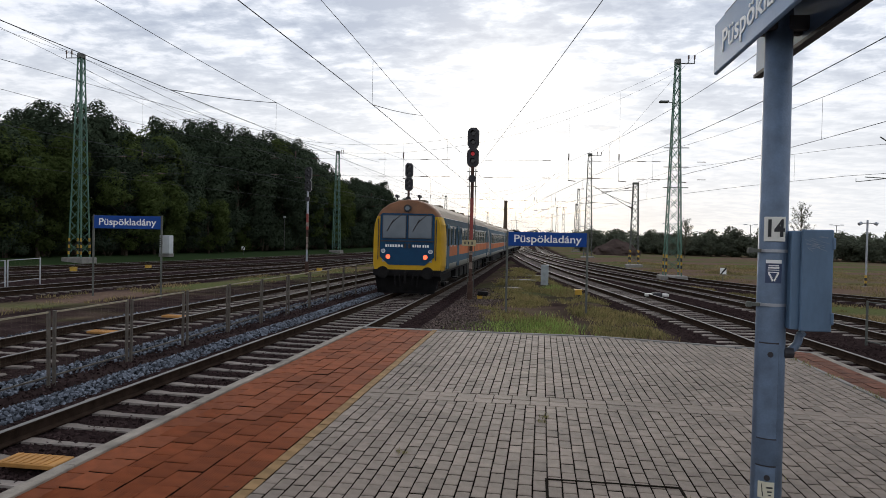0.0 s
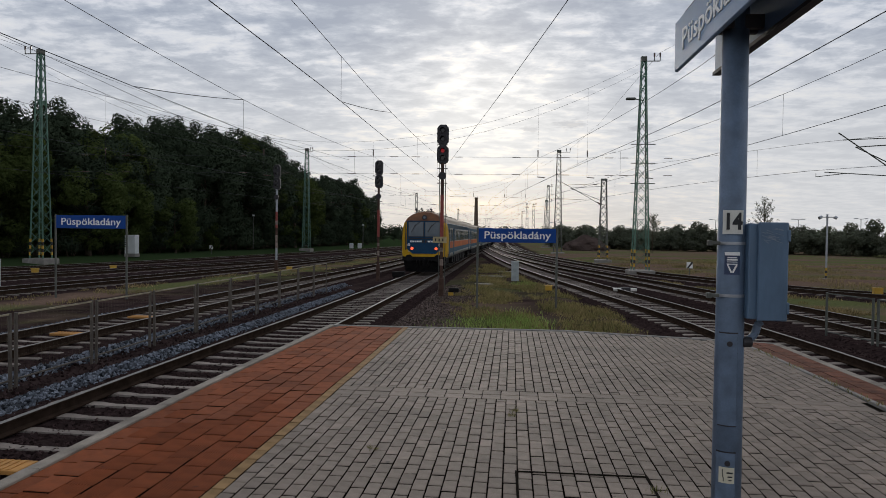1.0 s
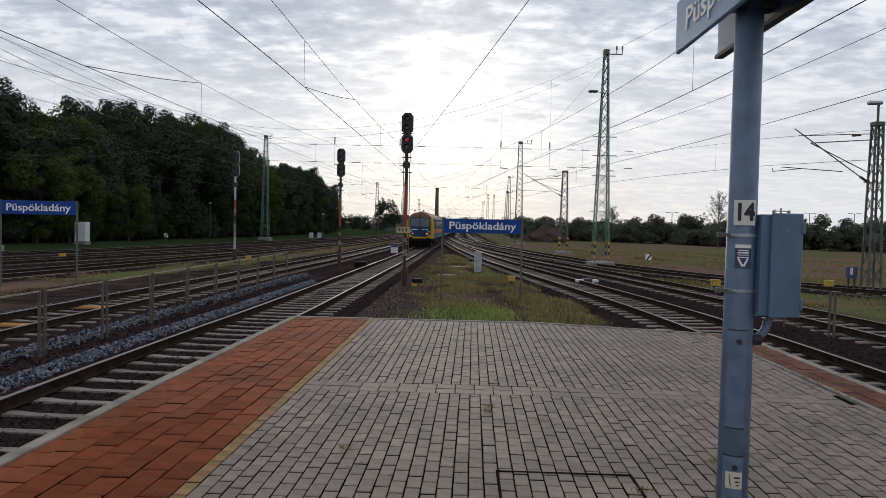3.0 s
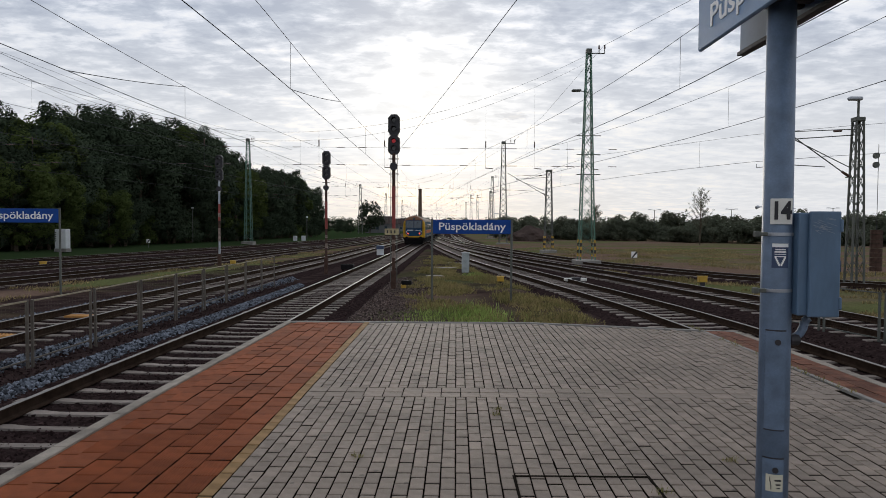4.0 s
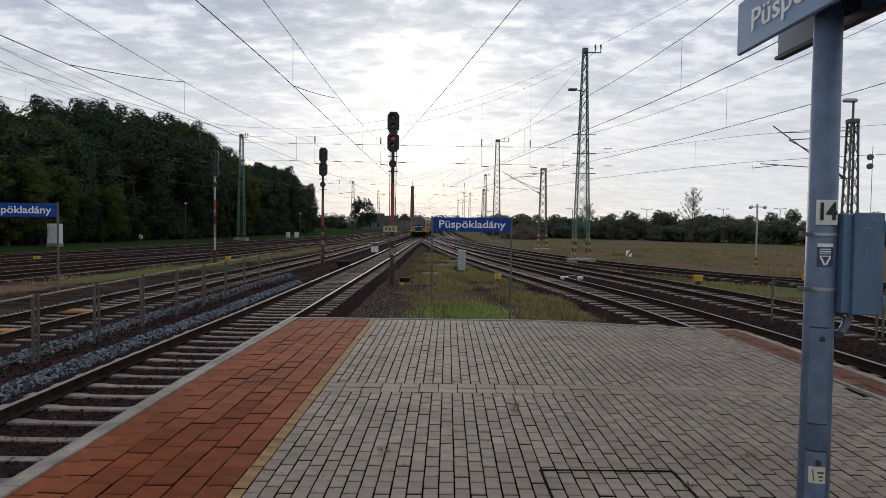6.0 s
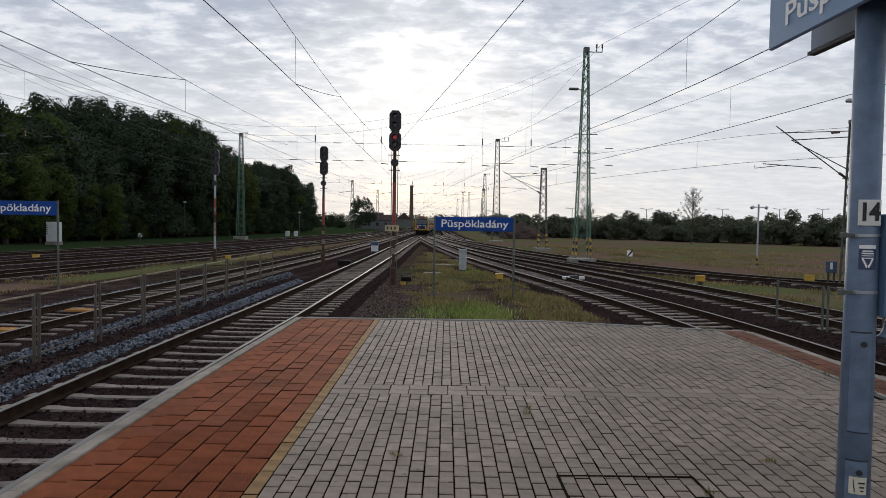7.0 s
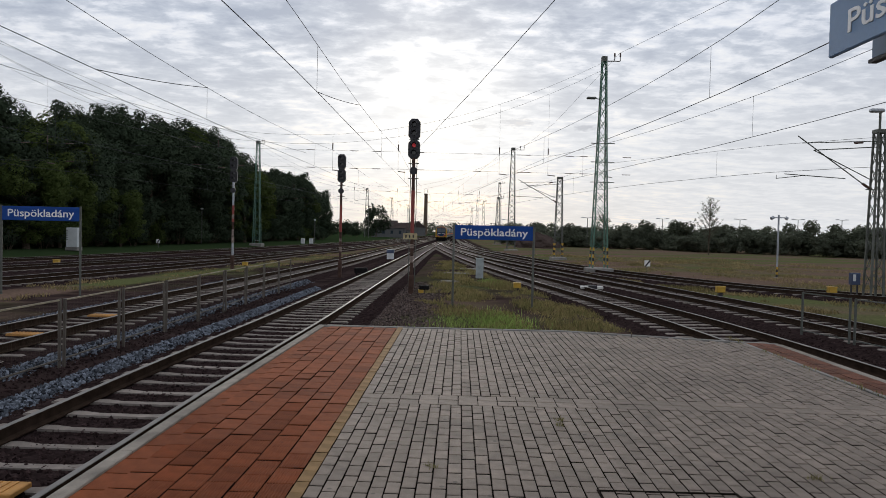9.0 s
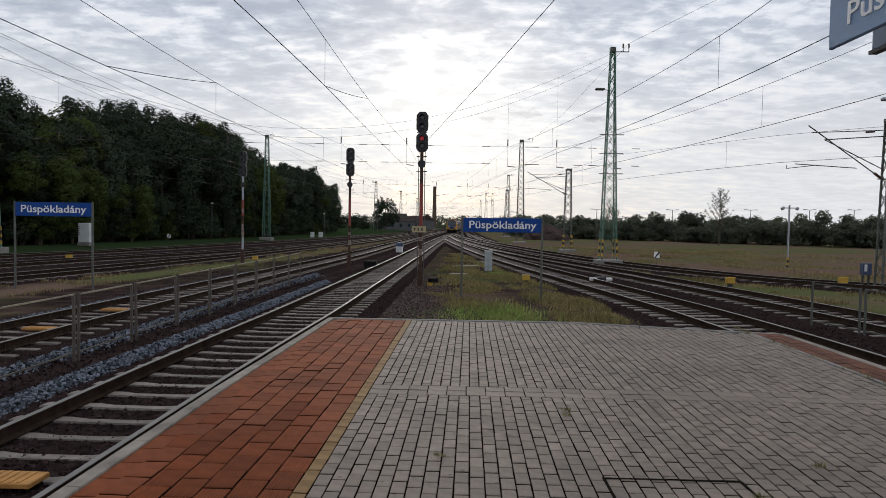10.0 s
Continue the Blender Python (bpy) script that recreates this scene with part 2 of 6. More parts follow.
M = dict(
    paver=material("grey_concrete_paver", (0.212, 0.168, 0.134), 0.72, vary=0.2, scale=9, fine=140, bump=0.3, each=0.13, stain=0.2, spots=0.5),
    paver_joined=material("grey_concrete_paver_field", (0.212, 0.168, 0.134), 0.72, vary=0.2, scale=9, fine=140, bump=0.3, island=0.16, stain=0.2, spots=0.5),
    red=material("red_concrete_tile", (0.212, 0.058, 0.021), 0.8, vary=0.2, scale=7, fine=120, bump=0.3, each=0.2, stain=0.25, spots=0.4),
    red_joined=material("red_concrete_tile_field", (0.212, 0.058, 0.021), 0.8, vary=0.2, scale=7, fine=120, bump=0.3, island=0.2, stain=0.25, spots=0.4),
    red_dusty=material("dusty_red_tile_field", (0.155, 0.062, 0.038), 0.8, vary=0.3, scale=7, fine=120, bump=0.3, island=0.25, stain=0.45, spots=0.6),
    yellow_tile=material("yellow_marker_tile", (0.27, 0.165, 0.075), 0.8, vary=0.3, scale=6, fine=110, each=0.12, stain=0.3),
    joint=material("joint_sand", (0.016, 0.0135, 0.011), 0.95, vary=0.3, scale=20, fine=200, bump=0.4),
    kerb=material("pale_concrete_kerb", (0.275, 0.24, 0.20), 0.8, vary=0.3, scale=5, fine=90, each=0.06, stain=0.25),
    concrete=material("weathered_concrete", (0.25, 0.235, 0.215), 0.85, vary=0.2, scale=4, fine=80, stain=0.3),
    sleeper=material("concrete_sleeper", (0.235, 0.20, 0.175), 0.85, vary=0.25, scale=6, fine=70, each=0.2, stain=0.4),
    sleeper_joined=material("concrete_sleeper_far", (0.165, 0.138, 0.122), 0.85, vary=0.25, scale=6, fine=70, island=0.2, stain=0.4),
    rail_top=material("polished_rail_head", (0.24, 0.225, 0.21), 0.58, 1.0, vary=0.1, scale=3, fine=40, bump=0.05),
    rail=material("rusty_rail_web", (0.040, 0.027, 0.020), 0.9, 0.0, vary=0.3, scale=6, fine=60, bump=0.3),
    ballast=material("rusty_brown_ballast", (0.034, 0.023, 0.022), 0.95, vary=0.5, scale=9, fine=26, bump=1.0, stain=0.3),
    stone_blue=material("fresh_blue_grey_ballast", (0.135, 0.148, 0.172), 0.9, vary=0.2, scale=8, fine=50, island=0.85),
    stone_verge=material("brown_grey_verge_gravel", (0.115, 0.088, 0.079), 0.9, vary=0.3, scale=8, fine=50, island=0.85),
    stone_brown=material("rust_stained_ballast", (0.040, 0.026, 0.025), 0.9, vary=0.3, scale=8, fine=50, island=0.6),
    grass=material("dry_green_grass_blades", (0.20, 0.20, 0.08), 0.9, vary=0.2, scale=0.8, fine=5, bump=0, island=0.5, tint=(0.23, 0.19, 0.085)),
    straw=material("straw_stalks", (0.27, 0.215, 0.105), 0.9, vary=0.2, scale=0.8, fine=5, bump=0, island=0.4),
    grass_fresh=material("fresh_green_weeds", (0.25, 0.33, 0.095), 0.9, vary=0.2, scale=0.8, fine=5, bump=0, island=0.45),
    leaf=material("dark_oak_leaves", (0.041, 0.058, 0.037), 0.9, vary=0.15, scale=0.25, fine=2, bump=0, island=0.2, each=0.25, tint=(0.046, 0.060, 0.036)),
    leaf_light=material("yellow_green_acacia_leaves", (0.080, 0.105, 0.034), 0.9, vary=0.2, scale=0.3, fine=2, bump=0, island=0.25, each=0.2),
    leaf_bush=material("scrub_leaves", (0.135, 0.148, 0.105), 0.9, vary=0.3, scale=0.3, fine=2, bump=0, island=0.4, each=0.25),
    bark=material("grey_brown_bark", (0.10, 0.08, 0.06), 0.95, vary=0.3, scale=4, fine=30, bump=0.6),
    mast_green=material("green_mast_paint", (0.085, 0.18, 0.13), 0.6, 0.1, vary=0.25, scale=1.5, fine=30, bump=0.1, stain=0.35),
    mast_grey=material("weathered_dark_mast_steel", (0.12, 0.125, 0.11), 0.65, 0.3, vary=0.25, scale=1.5, fine=30, bump=0.1, stain=0.3),
    galvanised=material("galvanised_steel", (0.38, 0.40, 0.43), 0.5, 0.55, vary=0.14, scale=9, fine=60, bump=0.06, stain=0.15),
    pole_paint=material("blue_grey_pole_paint", (0.11, 0.157, 0.23), 0.5, 0.0, vary=0.2, scale=14, fine=120, bump=0.12, stain=0.3),
    box_paint=material("blue_grey_cabinet_paint", (0.085, 0.145, 0.225), 0.42, 0.0, vary=0.16, scale=9, fine=70, bump=0.05, stain=0.25, stretch=(1, 1, 0.3)),
    fence=material("brown_galvanised_fence_tube", (0.10, 0.083, 0.066), 0.6, 0.2, vary=0.25, scale=5, fine=40, bump=0.1),
    mesh_wire=material("fence_wire", (0.13, 0.11, 0.07), 0.7, 0.2, vary=0.2, scale=5, fine=40, bump=0),
    wire=material("overhead_wire", (0.045, 0.045, 0.05), 0.6, 0.4, vary=0.15, scale=2, fine=20, bump=0),
    black=material("matt_black_steel", (0.022, 0.020, 0.024), 0.6, 0.0, vary=0.3, scale=4, fine=50, bump=0.1),
    lens_red=material("red_lit_lens", (0.55, 0.02, 0.03), 0.3, vary=0.0, bump=0, emit=0.3),
    lens_off=material("dark_glass_lens", (0.012, 0.012, 0.015), 0.08, vary=0.1, bump=0),
    tail_red=material("red_tail_lamp", (1.0, 0.11, 0.045), 0.3, vary=0.0, bump=0, emit=1.7),
    lamp_glass=material("clear_headlamp_glass", (0.55, 0.60, 0.68), 0.1, 0.3, vary=0.1, bump=0),
    red_paint=material("red_signal_band", (0.26, 0.045, 0.035), 0.6, vary=0.2, scale=4, fine=40, stain=0.3),
    white_paint=material("white_signal_band", (0.62, 0.60, 0.56), 0.6, vary=0.15, scale=4, fine=40, stain=0.3),
    board_cream=material("yellowed_signal_board", (0.40, 0.33, 0.18), 0.6, vary=0.2, scale=8, fine=60, stain=0.3),
    pale_post=material("pale_weathered_post", (0.34, 0.37, 0.37), 0.8, vary=0.2, scale=4, fine=40, stain=0.35),
    field=material("field_grass_blades", (0.22, 0.20, 0.085), 0.9, vary=0.3, scale=0.3, fine=5, bump=0, island=0.5, tint=(0.25, 0.19, 0.10)),
    worn_band=material("worn_rusty_white_band", (0.30, 0.235, 0.20), 0.8, vary=0.45, scale=7, fine=50, stain=0.5),
    fence_top=material("pale_weathered_fence_rail", (0.30, 0.255, 0.17), 0.6, 0.2, vary=0.25, scale=5, fine=40, bump=0.05),
    rust=material("rusty_brown_steel", (0.075, 0.045, 0.035), 0.85, vary=0.3, scale=5, fine=50, bump=0.2),
    sign_blue=material("blue_enamel_sign", (0.006, 0.052, 0.25), 0.7, vary=0.12, scale=2, fine=30, bump=0.02),
    # pole boards: faded blue, with the sky light on them lifted into the colour
    sign_faded_lit=material("faded_blue_grey_sign_back_lit", (0.14, 0.24, 0.39), 0.45, vary=0.1, scale=3, fine=50, bump=0.02),
    lettering=material("white_lettering", (0.78, 0.78, 0.76), 0.5, vary=0.05, scale=4, fine=50, bump=0),
    plate=material("off_white_number_plate", (0.66, 0.65, 0.60), 0.5, vary=0.1, scale=12, fine=120, bump=0.02, stain=0.3),
    ink=material("black_print", (0.015, 0.015, 0.018), 0.6, vary=0.1, bump=0),
    navy=material("navy_sticker", (0.03, 0.05, 0.11), 0.5, vary=0.1, bump=0),
    cream=material("cream_sticker", (0.55, 0.52, 0.40), 0.5, vary=0.1, scale=20, bump=0),
    yellow_paint=material("yellow_equipment_paint", (0.50, 0.30, 0.03), 0.6, vary=0.2, scale=4, fine=40, stain=0.3),
    orange=material("orange_walk_plate", (0.45, 0.22, 0.06), 0.7, vary=0.2, scale=6, fine=60, stain=0.3),
    cabinet_white=material("pale_grey_cabinet", (0.58, 0.60, 0.60), 0.6, vary=0.1, scale=2, fine=30, stain=0.2),
    t_yellow=material("train_yellow_paint", (0.50, 0.29, 0.012), 0.68, vary=0.12, scale=2, fine=40, bump=0.03, stain=0.3),
    t_brown=material("grimy_orange_brown_cab_roof", (0.17, 0.068, 0.022), 0.6, vary=0.25, scale=2, fine=40, bump=0.05, stain=0.3),
    t_blue=material("train_dark_blue_paint", (0.006, 0.045, 0.105), 0.7, vary=0.12, scale=2, fine=40, bump=0.02, stain=0.2),
    t_teal=material("train_side_blue_grey_paint", (0.020, 0.070, 0.110), 0.7, vary=0.2, scale=1.5, fine=40, bump=0.02, stain=0.3),
    t_orange=material("train_orange_stripe", (0.50, 0.13, 0.03), 0.7, vary=0.2, scale=1.2, fine=40, bump=0.02, stain=0.3),
    t_cream=material("train_pale_upper_side", (0.36, 0.36, 0.33), 0.5, vary=0.15, scale=1.5, fine=40, bump=0.02, stain=0.3),
    # grey-blue base colour stands for the sky reflected in the glass
    screen=material("windscreen_glass_sky_tone", (0.10, 0.125, 0.15), 0.06, vary=0.12, scale=1.5, bump=0),
    t_roof=material("dusty_train_roof", (0.13, 0.095, 0.065), 0.7, vary=0.2, scale=1.5, fine=30, bump=0.1, stain=0.35),
    t_glass=material("train_window_glass", (0.035, 0.05, 0.06), 0.05, vary=0.1, bump=0),
    t_under=material("sooty_underframe", (0.013, 0.012, 0.012), 0.8, vary=0.4, scale=4, fine=40, bump=0.3),
    brick_far=material("brown_chimney_brick", (0.13, 0.095, 0.07), 0.9, vary=0.2, scale=2, fine=20),
    roof_far=material("dull_red_tile_roof", (0.07, 0.055, 0.05), 0.9, vary=0.2, scale=1, fine=10),
    wall_far=material("pale_render_wall", (0.13, 0.13, 0.13), 0.9, vary=0.1, scale=0.6, fine=8),
    spoil=material("brown_spoil_heap", (0.075, 0.055, 0.048), 0.95, vary=0.3, scale=0.6, fine=6, bump=0.6),
    insulator=material("brown_glazed_insulator", (0.09, 0.05, 0.04), 0.25, vary=0.2, bump=0),
)


# thin blades let the low sun through
for key in ("grass", "straw", "grass_fresh", "field", "leaf_bush", "leaf_light"):
    nt = M[key].node_tree
    pb = nt.nodes["Principled BSDF"]
    tl, ms = nt.nodes.new("ShaderNodeBsdfTranslucent"), nt.nodes.new("ShaderNodeMixShader")
    nt.links.new(pb.inputs["Base Color"].links[0].from_socket, tl.inputs["Color"])
    ms.inputs[0].default_value = 0.5
    nt.links.new(pb.outputs[0], ms.inputs[1])
    nt.links.new(tl.outputs[0], ms.inputs[2])
    nt.links.new(ms.outputs[0], nt.nodes["Material Output"].inputs["Surface"])


# ---- building helpers ----
def part(name, bm, mat, parent, label=""):
    me = bpy.data.meshes.new(name)
    bm.to_mesh(me)
    bm.free()
    me.materials.append(M[mat] if isinstance(mat, str) else mat)
    ob = new(name, me)
    ob.parent = parent
    if label:
        ob["label"] = label
    return ob


GROUNDED = {"marker_post", "connection_box", "point_machine", "shunting_board", "trackside_box", "concrete_slab", "switch_cabinet", "yard_lamp", "cable_post"}


def thing(name, m, label, category, group="", kind=""):
    ob = new(name)
    ob.matrix_world = Matrix.Translation((0, 0, -dip(m.translation.y) if name in GROUNDED else 0)) @ m
    ob.empty_display_size = 0.2
    return tagged(ob, label, category, group, kind)


def whole(name, bm, mat, label, category, group="", kind="", m=None):
    ob = part(name, bm, mat, None)
    if m is not None:
        ob.matrix_world = m
    return tagged(ob, label, category, group, kind)


def box(bm, x0, x1, y0, y1, z0, z1, bevel=0.0):
    g = bmesh.ops.create_cube(bm, size=1.0, matrix=Matrix.Translation(((x0 + x1) / 2, (y0 + y1) / 2, (z0 + z1) / 2)) @ Matrix.Diagonal((x1 - x0, y1 - y0, z1 - z0, 1)))
    if bevel:
        ed = {e for v in g["verts"] for e in v.link_edges}
        bmesh.ops.bevel(bm, geom=list(ed), offset=bevel, segments=1, affect="EDGES")
    return bm


def boxes(*rows, bevel=0.0):
    bm = bmesh.new()
    for r in rows:
        box(bm, *r, bevel=bevel)
    return bm


def rod(bm, a, b, r, n=8, r2=None):
    a, b = Vector(a), Vector(b)
    d = b - a
    m = Matrix.Translation((a + b) / 2) @ d.to_track_quat("Z", "Y").to_matrix().to_4x4()
    bmesh.ops.create_cone(bm, cap_ends=True, segments=n, radius1=r, radius2=r if r2 is None else r2, depth=d.length, matrix=m)
    return bm


def rods(*rows, n=8):
    bm = bmesh.new()
    for r in rows:
        rod(bm, r[0], r[1], r[2], n)
    return bm


def smooth(ob):
    for p in ob.data.polygons:
        p.use_smooth = True
    return ob


def lettering(words, height, mat, parent, m, bold=0.0, name="lettering", width=0.0):
    cu = bpy.data.curves.new("letters", "FONT")
    cu.body, cu.size, cu.extrude, cu.align_x, cu.align_y, cu.offset = words, height, 0.002, "CENTER", "CENTER", bold
    cu.resolution_u = 3
    tmp = new("letters", cu)
    me = bpy.data.meshes.new_from_object(tmp.evaluated_get(bpy.context.evaluated_depsgraph_get()))
    bpy.data.objects.remove(tmp)
    bpy.data.curves.remove(cu)
    if width:
        span = max(v.co.x for v in me.vertices) - min(v.co.x for v in me.vertices)
        for v in me.vertices:
            v.co.x *= width / span
    me.materials.clear()
    me.materials.append(M[mat])
    ob = new(name, me)
    ob.parent, ob.matrix_local = parent, m
    return ob


def soup(name, verts, faces, mat):
    me = bpy.data.meshes.new(name)
    me.from_pydata(verts, [], faces)
    me.materials.append(M[mat])
    return me


# ---- tracks ----
TRACK = dict(
    A=[(-60, -3.9), (-20, -3.5), (6.5, -3.14), (9.5, -3.11), (17, -2.93), (25, -2.89), (45, -2.76), (80, -2.52), (111, -2.05), (135, -1.6), (151, -1.25), (183, -0.8), (250, 0.6), (420, 5.0)],
    B=[(-60, -8.3), (5, -7.95), (19, -7.92), (26, -7.85), (46, -7.3), (80, -6.8), (120, -6.3), (180, -5.3), (260, -3.6), (420, 0.6)],
    C=[(-40, -21.5), (10, -18.3), (26, -17.1), (33, -16.3), (46, -15.2), (59, -14.4), (85, -12.9), (134, -11.4), (200, -9.8), (420, -4.0)],
    H=[(-30, -33.0), (10, -26.5), (34, -22.3), (43, -20.8), (54, -18.2), (66, -15.8), (85, -13.3)],
    D=[(-30, -37.0), (20, -31.0), (42, -27.6), (54, -25.6), (70, -23.4), (85, -21.6), (113, -19.0), (146, -15.8), (220, -12.5), (420, -7.0)],
    E=[(-60, 7.7), (5, 7.85), (10, 7.85), (14, 7.75), (18.3, 7.55), (22.5, 7.15), (28.5, 6.45), (40, 5.05), (52, 3.75), (68, 2.35), (90, 0.75), (118, -0.9), (140, -1.5)],
    F=[(-60, 11.6), (5, 11.8), (16.5, 11.7), (19, 11.55), (24, 11.1), (30, 10.35), (37, 9.3), (45, 8.0), (54, 6.5), (70, 4.4), (90, 2.6), (110, 1.2), (130, 0.0), (152, -1.22)],
    G=[(20, 30.0), (24.5, 25.0), (28.3, 20.5), (30.2, 18.4), (32.2, 16.7), (36.4, 14.8), (40.3, 13.4), (45.5, 12.0), (55, 10.2), (78, 7.2), (92, 5.6), (110, 3.8), (130, 2.3), (160, 0.9), (200, -0.35)],
    J=[(92, 5.62), (110, 4.9), (140, 4.5), (220, 4.4), (420, 4.8)],
)
RAIL_Z = -0.5


def dip(y):
    """How far the yard falls away from the platform."""
    return float(np.interp(y, (14, 20, 28, 50, 100, 400), (0, 0.03, 0.08, 0.18, 0.24, 0.3)))



def curve_fn(pts):
    ys, xs = np.array([p[0] for p in pts], float), np.array([p[1] for p in pts], float)
    sl = np.gradient(xs, ys)

    def f(y):
        y = min(max(y, ys[0]), ys[-1])
        i = min(max(int(np.searchsorted(ys, y)) - 1, 0), len(ys) - 2)
        h = ys[i + 1] - ys[i]
        s = (y - ys[i]) / h
        return (2 * s**3 - 3 * s**2 + 1) * xs[i] + (s**3 - 2 * s**2 + s) * h * sl[i] + (-2 * s**3 + 3 * s**2) * xs[i + 1] + (s**3 - s**2) * h * sl[i + 1]
    return f


TX = {k: curve_fn(v) for k, v in TRACK.items()}


def heading(k, y):
    """Degrees by which track k turns left from the y axis at y."""
    return math.degrees(math.atan2(-(TX[k](y + 0.5) - TX[k](y - 0.5)), 1.0))


def sweep(line, profile, name, mat, parent=None, closed=True):
    """A profile of (across, up) drawn along a line of (x, y, z)."""
    n, verts, faces = len(profile), [], []
    for i, p in enumerate(line):
        a, b = Vector(line[max(i - 1, 0)]), Vector(line[min(i + 1, len(line) - 1)])
        d = (b - a).normalized()
        side = Vector((d.y, -d.x, 0)).normalized()
        for u, w in profile:
            verts.append(tuple(Vector(p) + side * u + Vector((0, 0, w))))
        if i:
            for j in range(n if closed else n - 1):
                k = (j + 1) % n
                faces.append(((i - 1) * n + j, (i - 1) * n + k, i * n + k, i * n + j))
    if closed:
        faces += [tuple(range(n)), tuple(range(len(verts) - n, len(verts)))[::-1]]
    ob = new(name, soup(name, verts, faces, mat))
    ob.parent = parent
    return ob


def sleeper_mesh(mat):
    bm = bmesh.new()
    secs = [(-1.25, 0.0, 0.095), (-1.20, 0.012, 0.105), (-0.55, 0.012, 0.105), (-0.34, -0.001, 0.078), (0.34, -0.001, 0.078), (0.55, 0.012, 0.105), (1.20, 0.012, 0.105), (1.25, 0.0, 0.095)]
    rings = []
    for x, z, w in secs:
        rings.append([bm.verts.new((x, -w, -0.10)), bm.verts.new((x, -w * 0.8, z)), bm.verts.new((x, w * 0.8, z)), bm.verts.new((x, w, -0.10))])
    for a, b in zip(rings, rings[1:]):
        for j in range(3):
            bm.faces.new((a[j], b[j], b[j + 1], a[j + 1]))
    bm.faces.new(rings[0])
    bm.faces.new(rings[-1][::-1])
    me = bpy.data.meshes.new("sleeper")
    bm.to_mesh(me)
    bm.free()
    me.materials.append(M[mat])
    return me


SLEEPER = sleeper_mesh("sleeper")
SLEEPER_V = [v.co.copy() for v in SLEEPER.vertices]
SLEEPER_F = [tuple(p.vertices) for p in SLEEPER.polygons]


def build_track(k, y0, y1, near0, near1, words):
    tr = thing("railway_track", pose(0, 0, 0), words, "railway track", "station tracks", "structure")
    f = TX[k]
    line = [(f(y), y, 0.0) for y in np.arange(y0, y1 + 0.1, 2.0)]
    prof_foot = [(-0.07, -0.165), (0.07, -0.165), (0.07, -0.15), (0.012, -0.13), (0.012, -0.04), (0.034, -0.03), (0.034, -0.006), (-0.034, -0.006), (-0.034, -0.03), (-0.012, -0.04), (-0.012, -0.13), (-0.07, -0.15)]
    prof_head = [(-0.034, -0.006), (0.034, -0.006), (0.031, 0.0), (-0.031, 0.0)]
    for s in (-0.752, 0.752):
        ln = []
        for x, y, z in line:
            a = radians(heading(k, y))
            ln.append((x + s * math.cos(a), y + s * math.sin(a), RAIL_Z - dip(y)))
        rl = sweep(ln, prof_foot, "rail", "rail", tr)
        sweep(ln, prof_head, "rail_head", "rail_top", rl)["label"] = "polished steel running surface"
    rng = random.Random(k)
    far_v, far_f = [], []
    y = y0 + 0.3
    while y < y1:
        a = heading(k, y) + rng.uniform(-0.6, 0.6)
        m = pose(f(y) + rng.uniform(-0.015, 0.015), y, RAIL_Z - dip(y) - 0.178 + rng.uniform(-0.008, 0.008), 0, 0, a)
        if near0 <= y <= near1:
            ob = new("sleeper", SLEEPER)
            ob.parent, ob.matrix_local = tr, m
        else:
            o = len(far_v)
            far_v += [tuple(m @ v) for v in SLEEPER_V]
            far_f += [tuple(i + o for i in q) for q in SLEEPER_F]
        y += 0.6
    ob = new("far_sleepers", soup("far_sleepers", far_v, far_f, "sleeper_joined"))
    ob.parent = tr
    tagged(ob, kind="stuff")
    # ballast bed
    bed_z = RAIL_Z - 0.198
    bed = sweep([(x, y, bed_z - dip(y)) for x, y, z in line], [(-2.3, -0.30), (-1.65, 0.0), (-0.9, 0.01), (0, -0.005), (0.9, 0.01), (1.65, 0.0), (2.3, -0.30)], "ballast_bed", "ballast", tr, closed=False)
    return tr


build_track("A", -30, 420, 3, 34, "steel rails on concrete sleepers in rusty ballast beside the platform")
build_track("B", -30, 420, 8, 34, "steel rails on concrete sleepers behind the fence")
build_track("C", -20, 420, 20, 60, "steel rails on concrete sleepers by the grass strip")
build_track("D", -20, 420, 36, 60, "rusty rails at the edge of the wood")
build_track("H", -20, 80, 30, 60, "rusty siding rails joining the next track")
build_track("E", -30, 138, 8, 36, "steel rails on concrete sleepers curving in from the platform's other side")
build_track("F", -30, 150, 12, 36, "steel rails on concrete sleepers behind the low fence")
build_track("G", 22, 198, 26, 60, "steel rails curving away over the grass")
build_track("J", 96, 420, 0, 0, "far steel rails running straight on from the turnout")


